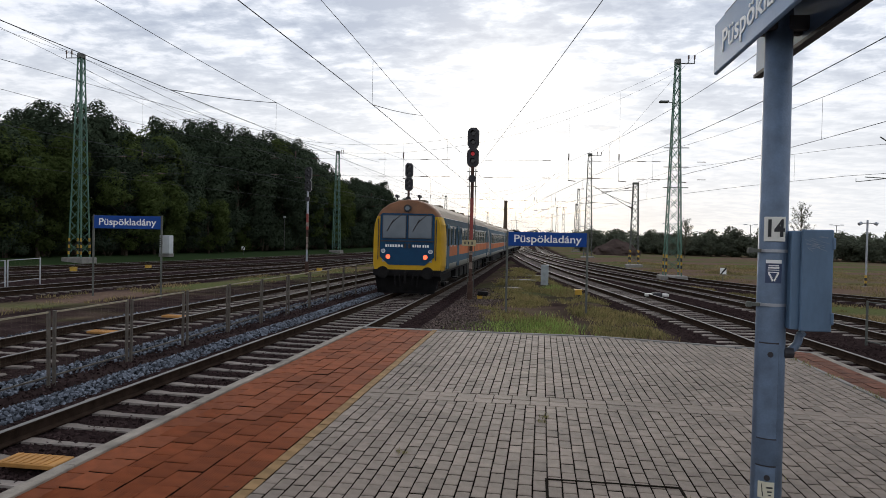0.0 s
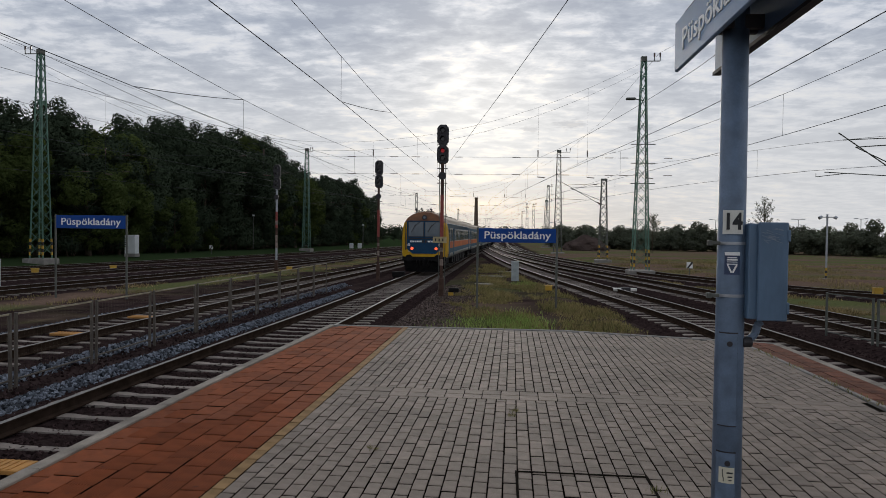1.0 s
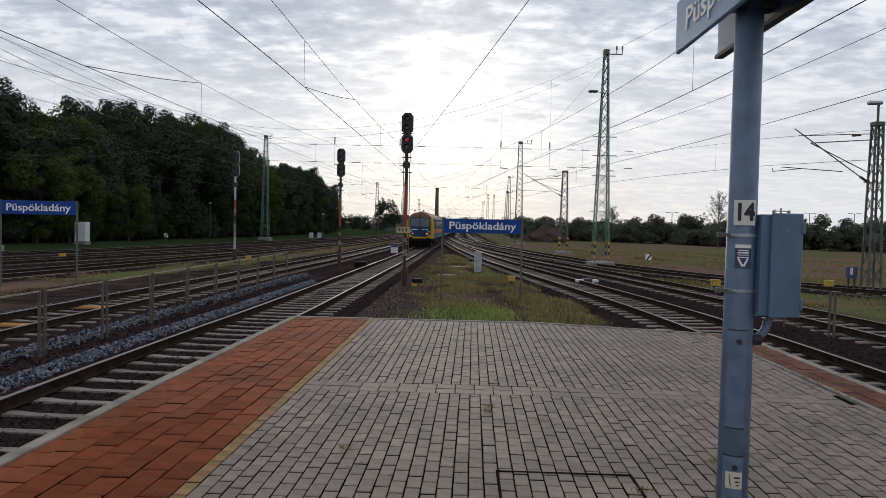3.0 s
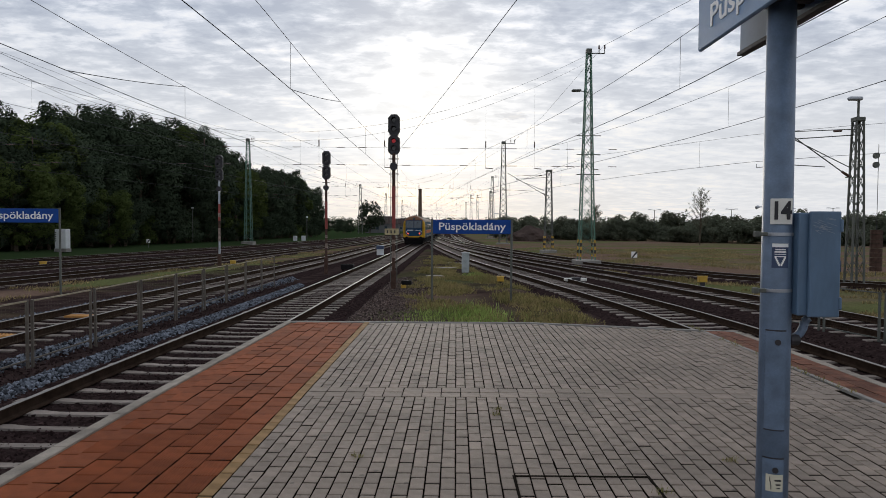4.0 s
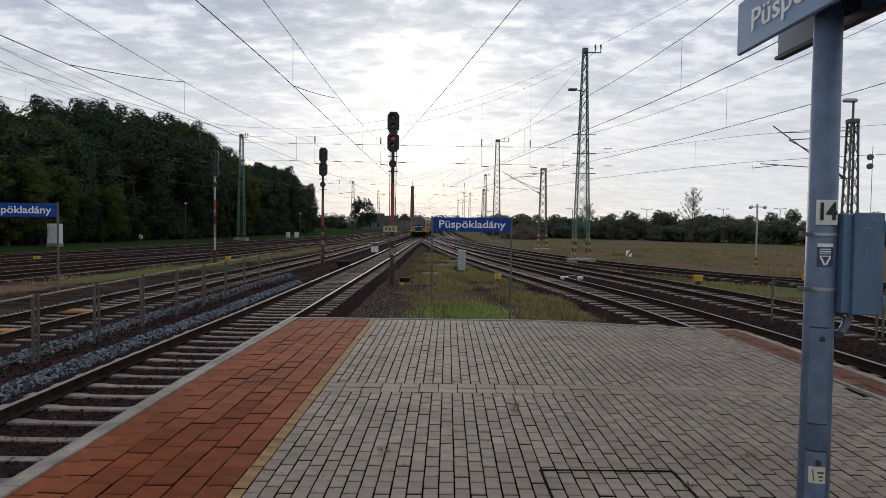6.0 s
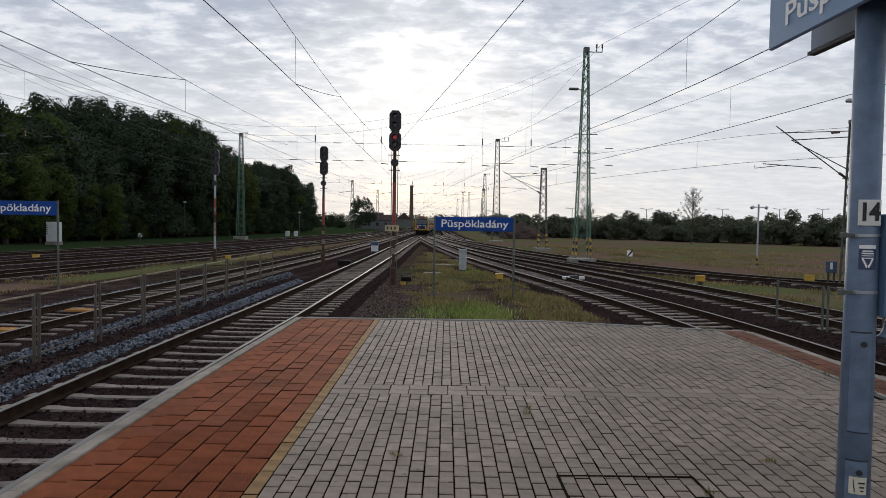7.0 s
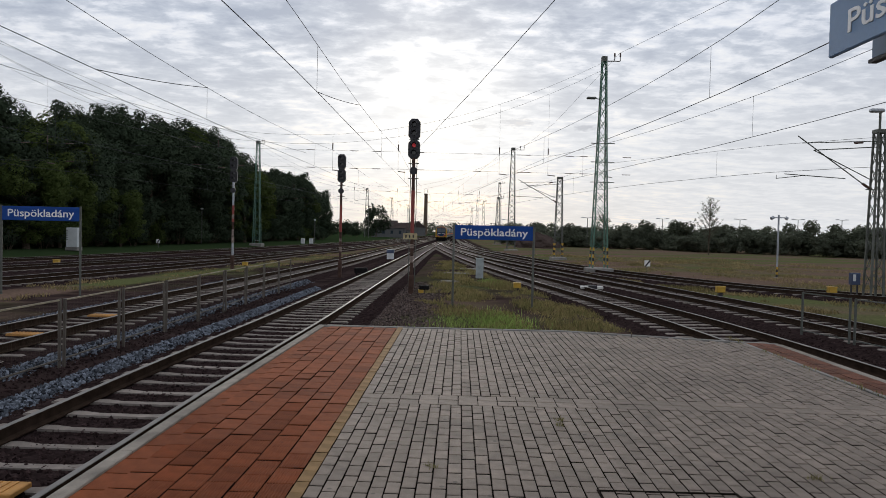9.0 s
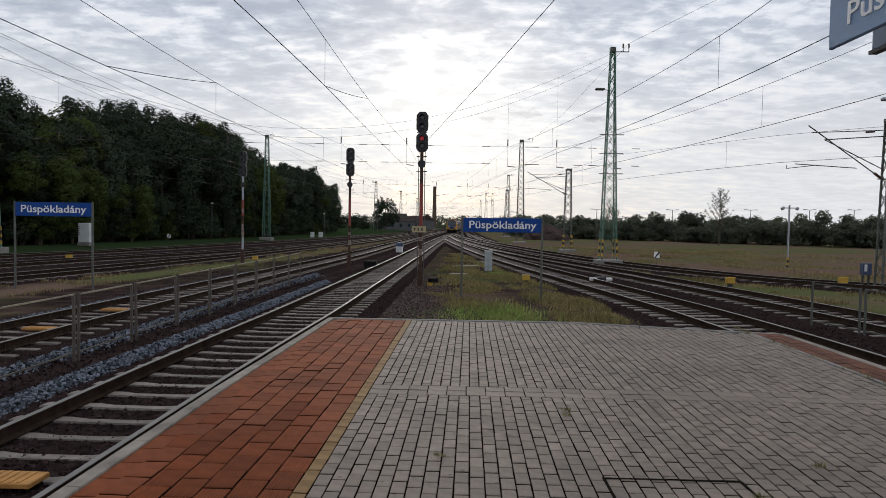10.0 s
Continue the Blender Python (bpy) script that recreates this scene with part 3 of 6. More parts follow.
# ---- ground ----
def verge(x, y):
    """0 bare ballast soil, 1 grass."""
    d = min(abs(x - TX[k](y)) for k in "ABCDEFGJ" if not (k == "G" and y < 22) and not (k == "J" and y < 96))
    n = noise.noise(Vector((x * 0.35, y * 0.35, 3.0))) + 0.5 * noise.noise(Vector((x * 1.3, y * 1.3, 9.0)))
    g = (d - 2.1) * 1.4 + n * 0.9
    a, e = TX["A"](y), TX["E"](y)
    if a - 6.0 < x < a + 1.0:                      # bare strip round the fence
        g = min(g, -0.5 + n)
    if TX["E"](y) + 1 < x < TX["F"](y) - 1 and y < 60:
        g = min(g, -0.6 + n)
    c = TX["C"](y)
    if TX["D"](y) - 2.2 < x < c + 1.6:                 # gravel between the sidings
        g = min(g, -0.35 + n)
    if c + 4.6 < x < TX["B"](y):
        g = min(g, 0.05 + n)
    if a < x < 0.1 + 0.35 * n:                      # gravel beside the platform track
        g = 0.30 + 0.3 * n
    elif a < x < e:
        g = min(g, (0.30 if y < 38 else 0.2) + n * 0.7)
    return min(max(g, 0.0), 1.0)


def ground_z(x, y):
    z = -0.80 - dip(y)
    a, e = TX["A"](y), TX["E"](y)
    if 8 < y < 120 and a + 1.6 < x < e - 1.6:
        z += 0.17 * min(1, (min(x - a, e - x) - 1.6) / 0.8)
    d = TX["D"](y)
    if x < d - 2:
        z += 0.45 * min(1, (d - 2 - x) / 5)
    f = max(TX["F"](y), TX["G"](y) if y > 22 else 0)
    if x > f + 2:
        z += 0.18 * min(1, (x - f - 2) / 3) + 0.16 * min(1, (x - f - 2) / 6) * noise.noise(Vector((x * 0.12, y * 0.3, 6)))
    if TX["C"](y) + 2 < x < TX["B"](y) - 2:
        z += 0.12
    return z + 0.03 * noise.noise(Vector((x * 0.6, y * 0.6, 0))) + 0.015 * noise.noise(Vector((x * 2.6, y * 2.6, 5)))


def build_ground():
    xs = np.concatenate([[-3000, -1200, -500, -250, -150], np.arange(-100, -40, 5.0), np.arange(-40, -14, 1.0), np.arange(-14, 24, 0.4), np.arange(24, 60, 1.5), np.arange(60, 130, 6), [150, 250, 500, 1200, 3000]])
    ys = np.concatenate([[-3000, -1000, -300, -100], np.arange(-40, 4, 3.0), np.arange(4, 50, 0.5), np.arange(50, 120, 1.5), np.arange(120, 260, 6), [300, 400, 600, 1200, 3000]])
    nx = len(xs)
    verts = [(x, y, ground_z(x, y)) for y in ys for x in xs]
    faces = [(j * nx + i, j * nx + i + 1, (j + 1) * nx + i + 1, (j + 1) * nx + i) for j in range(len(ys) - 1) for i in range(nx - 1)]
    m = material("trackside_soil_and_grass", (0.042, 0.029, 0.027), 0.95, vary=0.45, scale=1.5, fine=22, bump=0.9, stain=0.3)
    nt = m.node_tree
    b = nt.nodes["Principled BSDF"]
    old = b.inputs["Base Color"].links[0].from_socket
    at = nt.nodes.new("ShaderNodeAttribute")
    at.attribute_name = "grass"
    co = nt.nodes.new("ShaderNodeTexCoord")

    def tex(s):
        n = nt.nodes.new("ShaderNodeTexNoise")
        n.inputs["Scale"].default_value, n.inputs["Detail"].default_value = s, 6
        nt.links.new(co.outputs["Object"], n.inputs["Vector"])
        return n.outputs[0]
    ra = nt.nodes.new("ShaderNodeValToRGB")
    el = ra.color_ramp.elements
    el[0].position, el[0].color = 0.42, (0.115, 0.125, 0.052, 1)
    el[1].position, el[1].color = 0.56, (0.165, 0.112, 0.084, 1)
    streak = nt.nodes.new("ShaderNodeMapping")
    streak.inputs["Scale"].default_value = (0.035, 0.16, 1)
    nt.links.new(co.outputs["Object"], streak.inputs["Vector"])
    st = nt.nodes.new("ShaderNodeTexNoise")
    st.inputs["Scale"].default_value, st.inputs["Detail"].default_value, st.inputs["Distortion"].default_value = 1.0, 6, 0.4
    nt.links.new(streak.outputs[0], st.inputs["Vector"])
    nt.links.new(st.outputs[0], ra.inputs[0])
    ov = nt.nodes.new("ShaderNodeMix")
    ov.data_type, ov.blend_type = "RGBA", "MULTIPLY"
    ov.inputs[0].default_value = 0.7
    nt.links.new(ra.outputs[0], ov.inputs[6])
    gr = nt.nodes.new("ShaderNodeValToRGB")
    gr.color_ramp.elements[0].position, gr.color_ramp.elements[1].position = 0.3, 0.62
    gr.color_ramp.elements[0].color = (0.5, 0.5, 0.5, 1)
    nt.links.new(tex(9.0), gr.inputs[0])
    nt.links.new(gr.outputs[0], ov.inputs[7])
    mx = nt.nodes.new("ShaderNodeMix")
    mx.data_type = "RGBA"
    nt.links.new(at.outputs["Fac"], mx.inputs[0])
    nt.links.new(old, mx.inputs[6])
    nt.links.new(ov.outputs[2], mx.inputs[7])
    lw = nt.nodes.new("ShaderNodeAttribute")
    lw.attribute_name = "lawn"
    m2 = nt.nodes.new("ShaderNodeMix")
    m2.data_type = "RGBA"
    m2.inputs[7].default_value = (0.030, 0.048, 0.020, 1)
    nt.links.new(lw.outputs["Fac"], m2.inputs[0])
    nt.links.new(mx.outputs[2], m2.inputs[6])
    nt.links.new(m2.outputs[2], b.inputs["Base Color"])
    me = bpy.data.meshes.new("ground")
    me.from_pydata(verts, [], faces)
    me.materials.append(m)
    a = me.attributes.new("grass", "FLOAT", "POINT")
    a.data.foreach_set("value", [verge(v[0], v[1]) for v in verts])
    a = me.attributes.new("lawn", "FLOAT", "POINT")
    a.data.foreach_set("value", [min(1.0, max(0.0, (TX["D"](v[1]) - 2.4 - v[0]) / 1.2)) for v in verts])
    for p in me.polygons:
        p.use_smooth = True
    tagged(new("ground", me), "brown trackside soil with dry green grass", "ground", kind="structure")


build_ground()

# ---- platform ----
PX0, PX1 = -1.5, 6.36        # kerb edges at the far end
END_Y = 12.36


def edge_left(y):
    return float(np.interp(y, (-15, 4.5, 7.25, 12.36), (-1.70, -1.583, -1.556, -1.39)))


def end_line(x):
    return END_Y if x < 3.0 else END_Y - (x - 3.0) * 0.275


def build_platform_base():
    bm = bmesh.new()
    pts = [(edge_left(-15) + 0.02, -15), (6.33, -15), (6.33, end_line(6.33) - 0.02), (3.0, END_Y - 0.02), (edge_left(END_Y) + 0.02, END_Y - 0.02), (edge_left(7.25) + 0.02, 7.25), (edge_left(4.5) + 0.02, 4.5)]
    lo, hi = [bm.verts.new((x, y, -1.0)) for x, y in pts], [bm.verts.new((x, y, -0.030)) for x, y in pts]
    bm.faces.new(hi)
    for i in range(len(pts)):
        j = (i + 1) % len(pts)
        bm.faces.new((lo[i], lo[j], hi[j], hi[i]))
    bmesh.ops.recalc_face_normals(bm, faces=bm.faces)
    return whole("platform", bm, "joint", "station platform paved in grey and red concrete blocks", "platform", kind="structure")


platform = build_platform_base()


def paver_mesh(w, l, h, mat, name, ridges=0):
    """A bevelled block; ridges: raised ribs across its top."""
    bm = bmesh.new()
    c = 0.004
    ring = [[(-w / 2, -l / 2, -h), (w / 2, -l / 2, -h), (w / 2, l / 2, -h), (-w / 2, l / 2, -h)],
            [(-w / 2, -l / 2, -c), (w / 2, -l / 2, -c), (w / 2, l / 2, -c), (-w / 2, l / 2, -c)],
            [(-w / 2 + c, -l / 2 + c, 0), (w / 2 - c, -l / 2 + c, 0), (w / 2 - c, l / 2 - c, 0), (-w / 2 + c, l / 2 - c, 0)]]
    vs = [[bm.verts.new(p) for p in r] for r in ring]
    for a, b in zip(vs, vs[1:]):
        for j in range(4):
            bm.faces.new((a[j], a[(j + 1) % 4], b[(j + 1) % 4], b[j]))
    bm.faces.new(vs[2])
    if ridges:
        for i in range(ridges):
            x = -w / 2 + (i + 0.5) * w / ridges
            q = [bm.verts.new((x - 0.004, -l / 2 + c, 0)), bm.verts.new((x, -l / 2 + c, 0.0055)), bm.verts.new((x + 0.004, -l / 2 + c, 0)),
                 bm.verts.new((x - 0.004, l / 2 - c, 0)), bm.verts.new((x, l / 2 - c, 0.0055)), bm.verts.new((x + 0.004, l / 2 - c, 0))]
            bm.faces.new((q[0], q[1], q[4], q[3]))
            bm.faces.new((q[1], q[2], q[5], q[4]))
    for f in bm.faces:                              # the buried sides are dark with joint sand
        if max(v.co.z for v in f.verts) < -c * 0.5 and abs(f.normal.z) < 0.2 or max(v.co.z for v in f.verts) <= -c + 1e-6:
            f.material_index = 1
    me = bpy.data.meshes.new(name)
    bm.to_mesh(me)
    bm.free()
    me.materials.append(M[mat])
    me.materials.append(M["joint"])
    return me


SKEW = 0.0165                 # the paving runs slightly off the y axis


def skewed(x, y):
    return x + SKEW * (y - 4.61)


def lay(cells, name, w, l, mat, mat_joined, singles, seed, ridged=None, tilt=0.35, gap=0.006):
    """cells: centres (x, y), nearest first; the first ones become pieces of their own, the rest one joined field."""
    rng = random.Random(seed)
    flat = paver_mesh(w - gap, l - gap * 1.45, 0.05, mat, name)
    rib = paver_mesh(w - gap, l - gap * 1.45, 0.05, mat, name, 9) if ridged else None
    fv, ff, slots = [], [], []
    shapes = [([v.co.copy() for v in me.vertices], [tuple(p.vertices) for p in me.polygons], [p.material_index for p in me.polygons]) for me in (flat, rib or flat)]
    for n, (x, y) in enumerate(cells):
        m = pose(skewed(x, y) + rng.uniform(-1, 1) * 0.0015, y + rng.uniform(-1, 1) * 0.002, rng.uniform(-0.0025, 0.0012) * (1 + tilt), rng.uniform(-1, 1) * tilt, rng.uniform(-1, 1) * tilt, rng.uniform(-1, 1) * 0.5 - 0.945)
        if n < singles:
            ob = new(name, rib if ridged and ridged(x, y) else flat)
            ob.parent, ob.matrix_local = platform, m
        else:
            o = len(fv)
            co, fc, fm = shapes[1 if ridged and ridged(x, y) else 0]
            slots += fm
            fv += [tuple(m @ v) for v in co]
            ff += [tuple(i + o for i in q) for q in fc]
    field = soup(name + "_field", fv, ff, mat_joined)
    field.materials.append(M["joint"])
    field.polygons.foreach_set("material_index", slots)
    ob = new(name + "_field", field)
    ob.parent = platform
    tagged(ob, kind="stuff")


def bond(x0, x1, y0, y1, w, l, ok):
    """Running bond from y0 to y1 in columns of width w; returns whole blocks and half blocks."""
    out, half = [], []
    i = 0
    x = x0 + w / 2
    while x + w / 2 < x1 + 0.002:
        y = y0
        if i % 2:
            if ok(x, y + l / 4):
                half.append((x, y + l / 4))
            y += l / 2
        while y + l < y1 + 0.001:
            if ok(x, y + l / 2):
                out.append((x, y + l / 2))
            y += l
        if y1 - y > l * 0.4 and ok(x, y + l / 4):
            half.append((x, y + l / 4))
        x += w
        i += 1
    near = lambda p: (p[1] < 4.0, p[1])
    return sorted(out, key=near), sorted(half, key=near)


STRIP0, STRIP1 = 7.02, 7.40
# ---- platform edging ----
def kerb_run(line, w, name, mat="kerb", top=0.004):
    prof = [(-w / 2, -0.45), (w / 2, -0.45), (w / 2, top - 0.006), (w / 2 - 0.006, top), (-w / 2 + 0.006, top), (-w / 2, top - 0.006)]
    for a, b in zip(line, line[1:]):
        n = max(1, round((Vector(b) - Vector(a)).length / 1.0))
        for i in range(n):
            p, q = Vector(a).lerp(Vector(b), (i + 0.004) / n), Vector(a).lerp(Vector(b), (i + 0.996) / n)
            sweep([tuple(p), tuple(q)], prof, name, mat, platform)


kerb_run([(edge_left(y) + 0.055, y, 0) for y in (-14, 4.5, 7.25, END_Y - 0.1)], 0.11, "kerb_stone")
kerb_run([(edge_left(END_Y), END_Y - 0.05, 0), (3.0, END_Y - 0.05, 0), (6.36, end_line(6.36) - 0.05, 0)], 0.08, "end_kerb", "concrete")
kerb_run([(6.33, -14, 0), (6.33, end_line(6.33) - 0.12, 0)], 0.12, "kerb_stone")
kerb_run([(5.80, -14, 0), (5.80, end_line(5.80) - 0.12, 0)], 0.06, "inner_kerb", "concrete", 0.006)


# ---- train ----
def train_pos(t):
    T = [0, 0.5, 1.0, 1.5, 2.0, 2.7, 3.8, 4.5, 5.5, 7.0, 8.0, 10.0]
    Y = [25.8, 33.2, 40.7, 48.0, 55.2, 65.6, 83.2, 94.8, 111.0, 135.2, 151.2, 183.0]
    return float(np.interp(t, T, Y))


SECTION = [(-1.34, 1.05), (-1.41, 1.30), (-1.41, 2.35), (-1.37, 2.90), (-1.27, 3.22), (-1.08, 3.50), (-0.75, 3.72), (-0.38, 3.85), (0, 3.89),
           (0.38, 3.85), (0.75, 3.72), (1.08, 3.50), (1.27, 3.22), (1.37, 2.90), (1.41, 2.35), (1.41, 1.30), (1.34, 1.05)]


def hull(length, cab):
    """The body shell from its rear end (y = 0) to its front; cab: rounded rear end."""
    bm = bmesh.new()
    stations = ([(0.0, 0.93, 0.975), (0.10, 0.965, 0.988), (0.30, 0.99, 0.997), (0.55, 1, 1)] if cab else [(0.3, 1, 1)]) + [(length * f, 1, 1) for f in (0.3, 0.6)] + [(length - 0.3, 1, 1)]
    rings = [[bm.verts.new((x * sx, y, 1.05 + (z - 1.05) * sz)) for x, z in SECTION] for y, sx, sz in stations]
    n = len(SECTION)
    for a, b in zip(rings, rings[1:]):
        for j in range(n):
            bm.faces.new((a[j], a[(j + 1) % n], b[(j + 1) % n], b[j]))
    bm.faces.new(rings[0][::-1])
    bm.faces.new(rings[-1])
    bmesh.ops.recalc_face_normals(bm, faces=bm.faces)
    return bm


def bogie(parent, y):
    b = part("bogie", boxes((-1.05, -0.85, y - 1.7, y + 1.7, 0.42, 0.72), (0.85, 1.05, y - 1.7, y + 1.7, 0.42, 0.72), (-1.0, 1.0, y - 0.3, y + 0.3, 0.5, 0.85), bevel=0.03), "t_under", parent)
    for dy in (-1.25, 1.25):
        bm = bmesh.new()
        for s in (-0.75, 0.75):
            rod(bm, (s - 0.065, y + dy, 0.46), (s + 0.065, y + dy, 0.46), 0.46, 20)
        rod(bm, (-0.75, y + dy, 0.46), (0.75, y + dy, 0.46), 0.08, 10)
        part("wheelset", bm, "t_under", b)
    return b


def side_dress(car, length, windows, doors, y_start):
    for s in (-1, 1):
        xo = 1.411 * s
        x0, x1 = sorted((xo, xo + 0.006 * s))
        part("lower_band", boxes((x0, x1, y_start, length - 0.4, 1.32, 1.62)), "t_teal", car)
        part("orange_stripe", boxes((x0, x1, y_start + 0.6, length - 0.4, 1.62, 2.08)), "t_orange", car)
        part("window_band", boxes((x0, x1, y_start, length - 0.4, 2.08, 2.36)), "t_teal", car)
        bm = bmesh.new()
        xa, xb = 1.416 * s, 1.368 * s
        xc = 1.285 * s
        v = [bm.verts.new(p) for p in ((xa, y_start, 2.36), (xa, length - 0.4, 2.36), (xb, length - 0.4, 2.92), (xb, y_start, 2.92), (xc, length - 0.4, 3.20), (xc, y_start, 3.20))]
        bm.faces.new(v[:4])
        bm.faces.new((v[3], v[2], v[4], v[5]))
        bmesh.ops.solidify(bm, geom=bm.faces[:], thickness=0.006)
        part("upper_band", bm, "t_teal", car)
        for y, w in windows:
            xw = 1.421 * s
            a, b = sorted((xw - 0.02 * s, xw))
            wn = part("window", boxes((a, b, y - w / 2, y + w / 2, 2.02, 2.86), bevel=0.012), "t_cream", car)
            a, b = sorted((xw - 0.015 * s, xw + 0.004 * s))
            part("pane", boxes((a, b, y - w / 2 + 0.06, y + w / 2 - 0.06, 2.08, 2.80)), "t_glass", wn)
        for y in doors:
            xw = 1.417 * s
            a, b = sorted((xw - 0.02 * s, xw + 0.008 * s))
            d = part("door", boxes((a, b, y - 0.42, y + 0.42, 1.12, 2.95), bevel=0.01), "t_teal", car)
            a, b = sorted((xw, xw + 0.012 * s))
            part("pane", boxes((a, b, y - 0.26, y + 0.26, 2.05, 2.78)), "t_glass", d)
            part("step", boxes((min(1.2 * s, 1.42 * s), max(1.2 * s, 1.42 * s), y - 0.4, y + 0.4, 0.55, 0.60)), "t_under", car)


def underframe(car, length):
    part("underframe", boxes((-1.30, 1.30, 0.35, length - 0.4, 0.95, 1.06)), "t_under", car)
    rng = random.Random(int(length * 10))
    y = 5.8
    while y < length - 6:
        w = rng.uniform(0.8, 2.2)
        part("equipment_box", boxes((-1.25, 1.25, y, y + w, 0.38 + rng.uniform(0, 0.15), 0.96), bevel=0.03), "t_under", car)
        y += w + rng.uniform(0.3, 0.9)
    bogie(car, 3.9)
    bogie(car, length - 3.9)


def roof_gear(car, length):
    part("roof_sheet", roof_sheet(length), "t_roof", car)
    for f in (0.12, 0.3, 0.5, 0.7, 0.88):
        part("roof_vent", boxes((-0.25, 0.25, length * f - 0.4, length * f + 0.4, 3.87, 4.01), bevel=0.04), "t_roof", car)


def roof_sheet(length):
    bm = bmesh.new()
    pts = SECTION[4:13]
    a = [bm.verts.new((x * 1.004, 0.62, z + 0.006)) for x, z in pts]
    b = [bm.verts.new((x * 1.004, length - 0.32, z + 0.006)) for x, z in pts]
    for j in range(len(pts) - 1):
        bm.faces.new((a[j], a[j + 1], b[j + 1], b[j]))
    return bm


def control_car():
    L = 26.0
    car = thing("control_car", pose(0, 0, 0), "yellow and blue passenger control car with lit red tail lamps", "railway car", "train")
    smooth(part("body", hull(L, True), "t_cream", car, "pale painted coach body"))
    # yellow corner posts and grimy top of the rear end
    for s in (-1, 1):
        bm = bmesh.new()
        prof = [(1.345, 1.07), (1.41, 1.3), (1.41, 2.35), (1.37, 2.90), (1.27, 3.20)]
        rows = []
        for x, z in prof:
            wrap = [(y, x * float(np.interp(y, (0, 0.10, 0.30, 0.55), (0.93, 0.965, 0.99, 1.0))) + 0.014) for y in (0.0, 0.05, 0.10, 0.20, 0.30, 0.55, 0.95)]
            rows.append([bm.verts.new((s * 1.0, -0.02, z))] + [bm.verts.new((s * u, -0.02 if y == 0 else y, z)) for y, u in wrap])
        for a, b in zip(rows, rows[1:]):
            for j in range(7):
                bm.faces.new((a[j], a[j + 1], b[j + 1], b[j]))
        bmesh.ops.recalc_face_normals(bm, faces=bm.faces)
        bmesh.ops.solidify(bm, geom=bm.faces[:], thickness=0.012)
        part("corner_post", bm, "t_yellow", car, "yellow cab corner")
    bm = bmesh.new()
    arc = [(-1.27, 3.20), (-1.18, 3.36), (-1.06, 3.51), (-0.75, 3.72), (-0.38, 3.845), (0, 3.885), (0.38, 3.845), (0.75, 3.72), (1.06, 3.51), (1.18, 3.36), (1.27, 3.20)]
    shell = lambda y, x, z: (x * float(np.interp(y, (0, 0.10, 0.30, 0.55), (0.93, 0.965, 0.99, 1.0))) * 1.012, y - 0.012 if y < 0.01 else y, 1.05 + (z - 1.05) * float(np.interp(y, (0, 0.10, 0.30, 0.55), (0.975, 0.988, 0.997, 1.0))) + 0.012)
    rows = [[bm.verts.new((x * 0.94, -0.016, 3.12)) for x, z in arc]] + [[bm.verts.new(shell(y, x, z)) for x, z in arc] for y in (0.0, 0.10, 0.30, 0.55, 0.75)]
    for a, b in zip(rows, rows[1:]):
        for j in range(len(arc) - 1):
            bm.faces.new((a[j], a[j + 1], b[j + 1], b[j]))
    smooth(part("cab_roof", bm, "t_brown", car, "grimy brown rounded cab roof"))
    panel = bmesh.new()
    outline = [(-0.72, 1.30), (0.72, 1.30), (1.08, 1.62), (1.08, 3.24), (1.0, 3.32), (-1.0, 3.32), (-1.08, 3.24), (-1.08, 1.62)]
    fr = [panel.verts.new((x, -0.055, z)) for x, z in outline]
    bk = [panel.verts.new((x, 0.05, z)) for x, z in outline]
    panel.faces.new(fr)
    for i in range(8):
        panel.faces.new((fr[i], bk[i], bk[(i + 1) % 8], fr[(i + 1) % 8]))
    part("front_panel", panel, "t_blue", car, "dark blue cab end panel")
    part("apron", boxes((-1.30, 1.30, -0.03, 0.05, 1.08, 1.42)), "t_yellow", car, "yellow strip below the blue panel")
    part("window_rail", boxes((-1.06, 1.06, -0.075, -0.055, 2.21, 2.26)), "black", car)
    for x0, x1 in ((-0.96, -0.06), (0.06, 0.96)):
        w = part("windscreen", boxes((x0 - 0.03, x1 + 0.03, -0.070, -0.056, 2.33, 3.26)), "black", car, "black rubber windscreen seal")
        part("pane", boxes((x0, x1, -0.078, -0.066, 2.36, 3.23)), "screen", w)
        part("wiper", rods(((x0 + 0.75, -0.095, 3.30), (x0 + 0.35, -0.10, 2.95), 0.014), ((x0 + 0.42, -0.10, 3.08), (x0 + 0.16, -0.10, 2.62), 0.016)), "black", w)
    for s in (-1, 1):
        part("grab_rail", rods(((s * 1.15, -0.07, 1.5), (s * 1.15, -0.07, 3.1), 0.018)), "black", car)
        lamp = part("tail_lamp", rods(((s * 0.74, -0.055, 1.62), (s * 0.74, -0.10, 1.62), 0.088), n=16), "tail_red", car, "lit red tail lamp")
        part("lamp_ring", rods(((s * 0.74, -0.055, 1.62), (s * 0.74, -0.085, 1.62), 0.112), n=16), "t_blue", lamp)
        hd = part("headlamp", rods(((s * 0.94, -0.055, 1.84), (s * 0.94, -0.12, 1.84), 0.062), n=16), "lamp_glass", car, "unlit clear headlamp")
        part("lamp_ring", rods(((s * 0.94, -0.055, 1.84), (s * 0.94, -0.10, 1.84), 0.082), n=16), "lettering", hd)
        buf = part("buffer", rods(((s * 0.88, 0.1, 1.02), (s * 0.88, -0.35, 1.02), 0.10), ((s * 0.88, -0.35, 1.02), (s * 0.88, -0.41, 1.02), 0.235), n=18), "t_under", car)
    top = part("headlamp", rods(((0, 0.0, 3.52), (0, -0.09, 3.52), 0.15), n=18), "black", car, "unlit top headlamp")
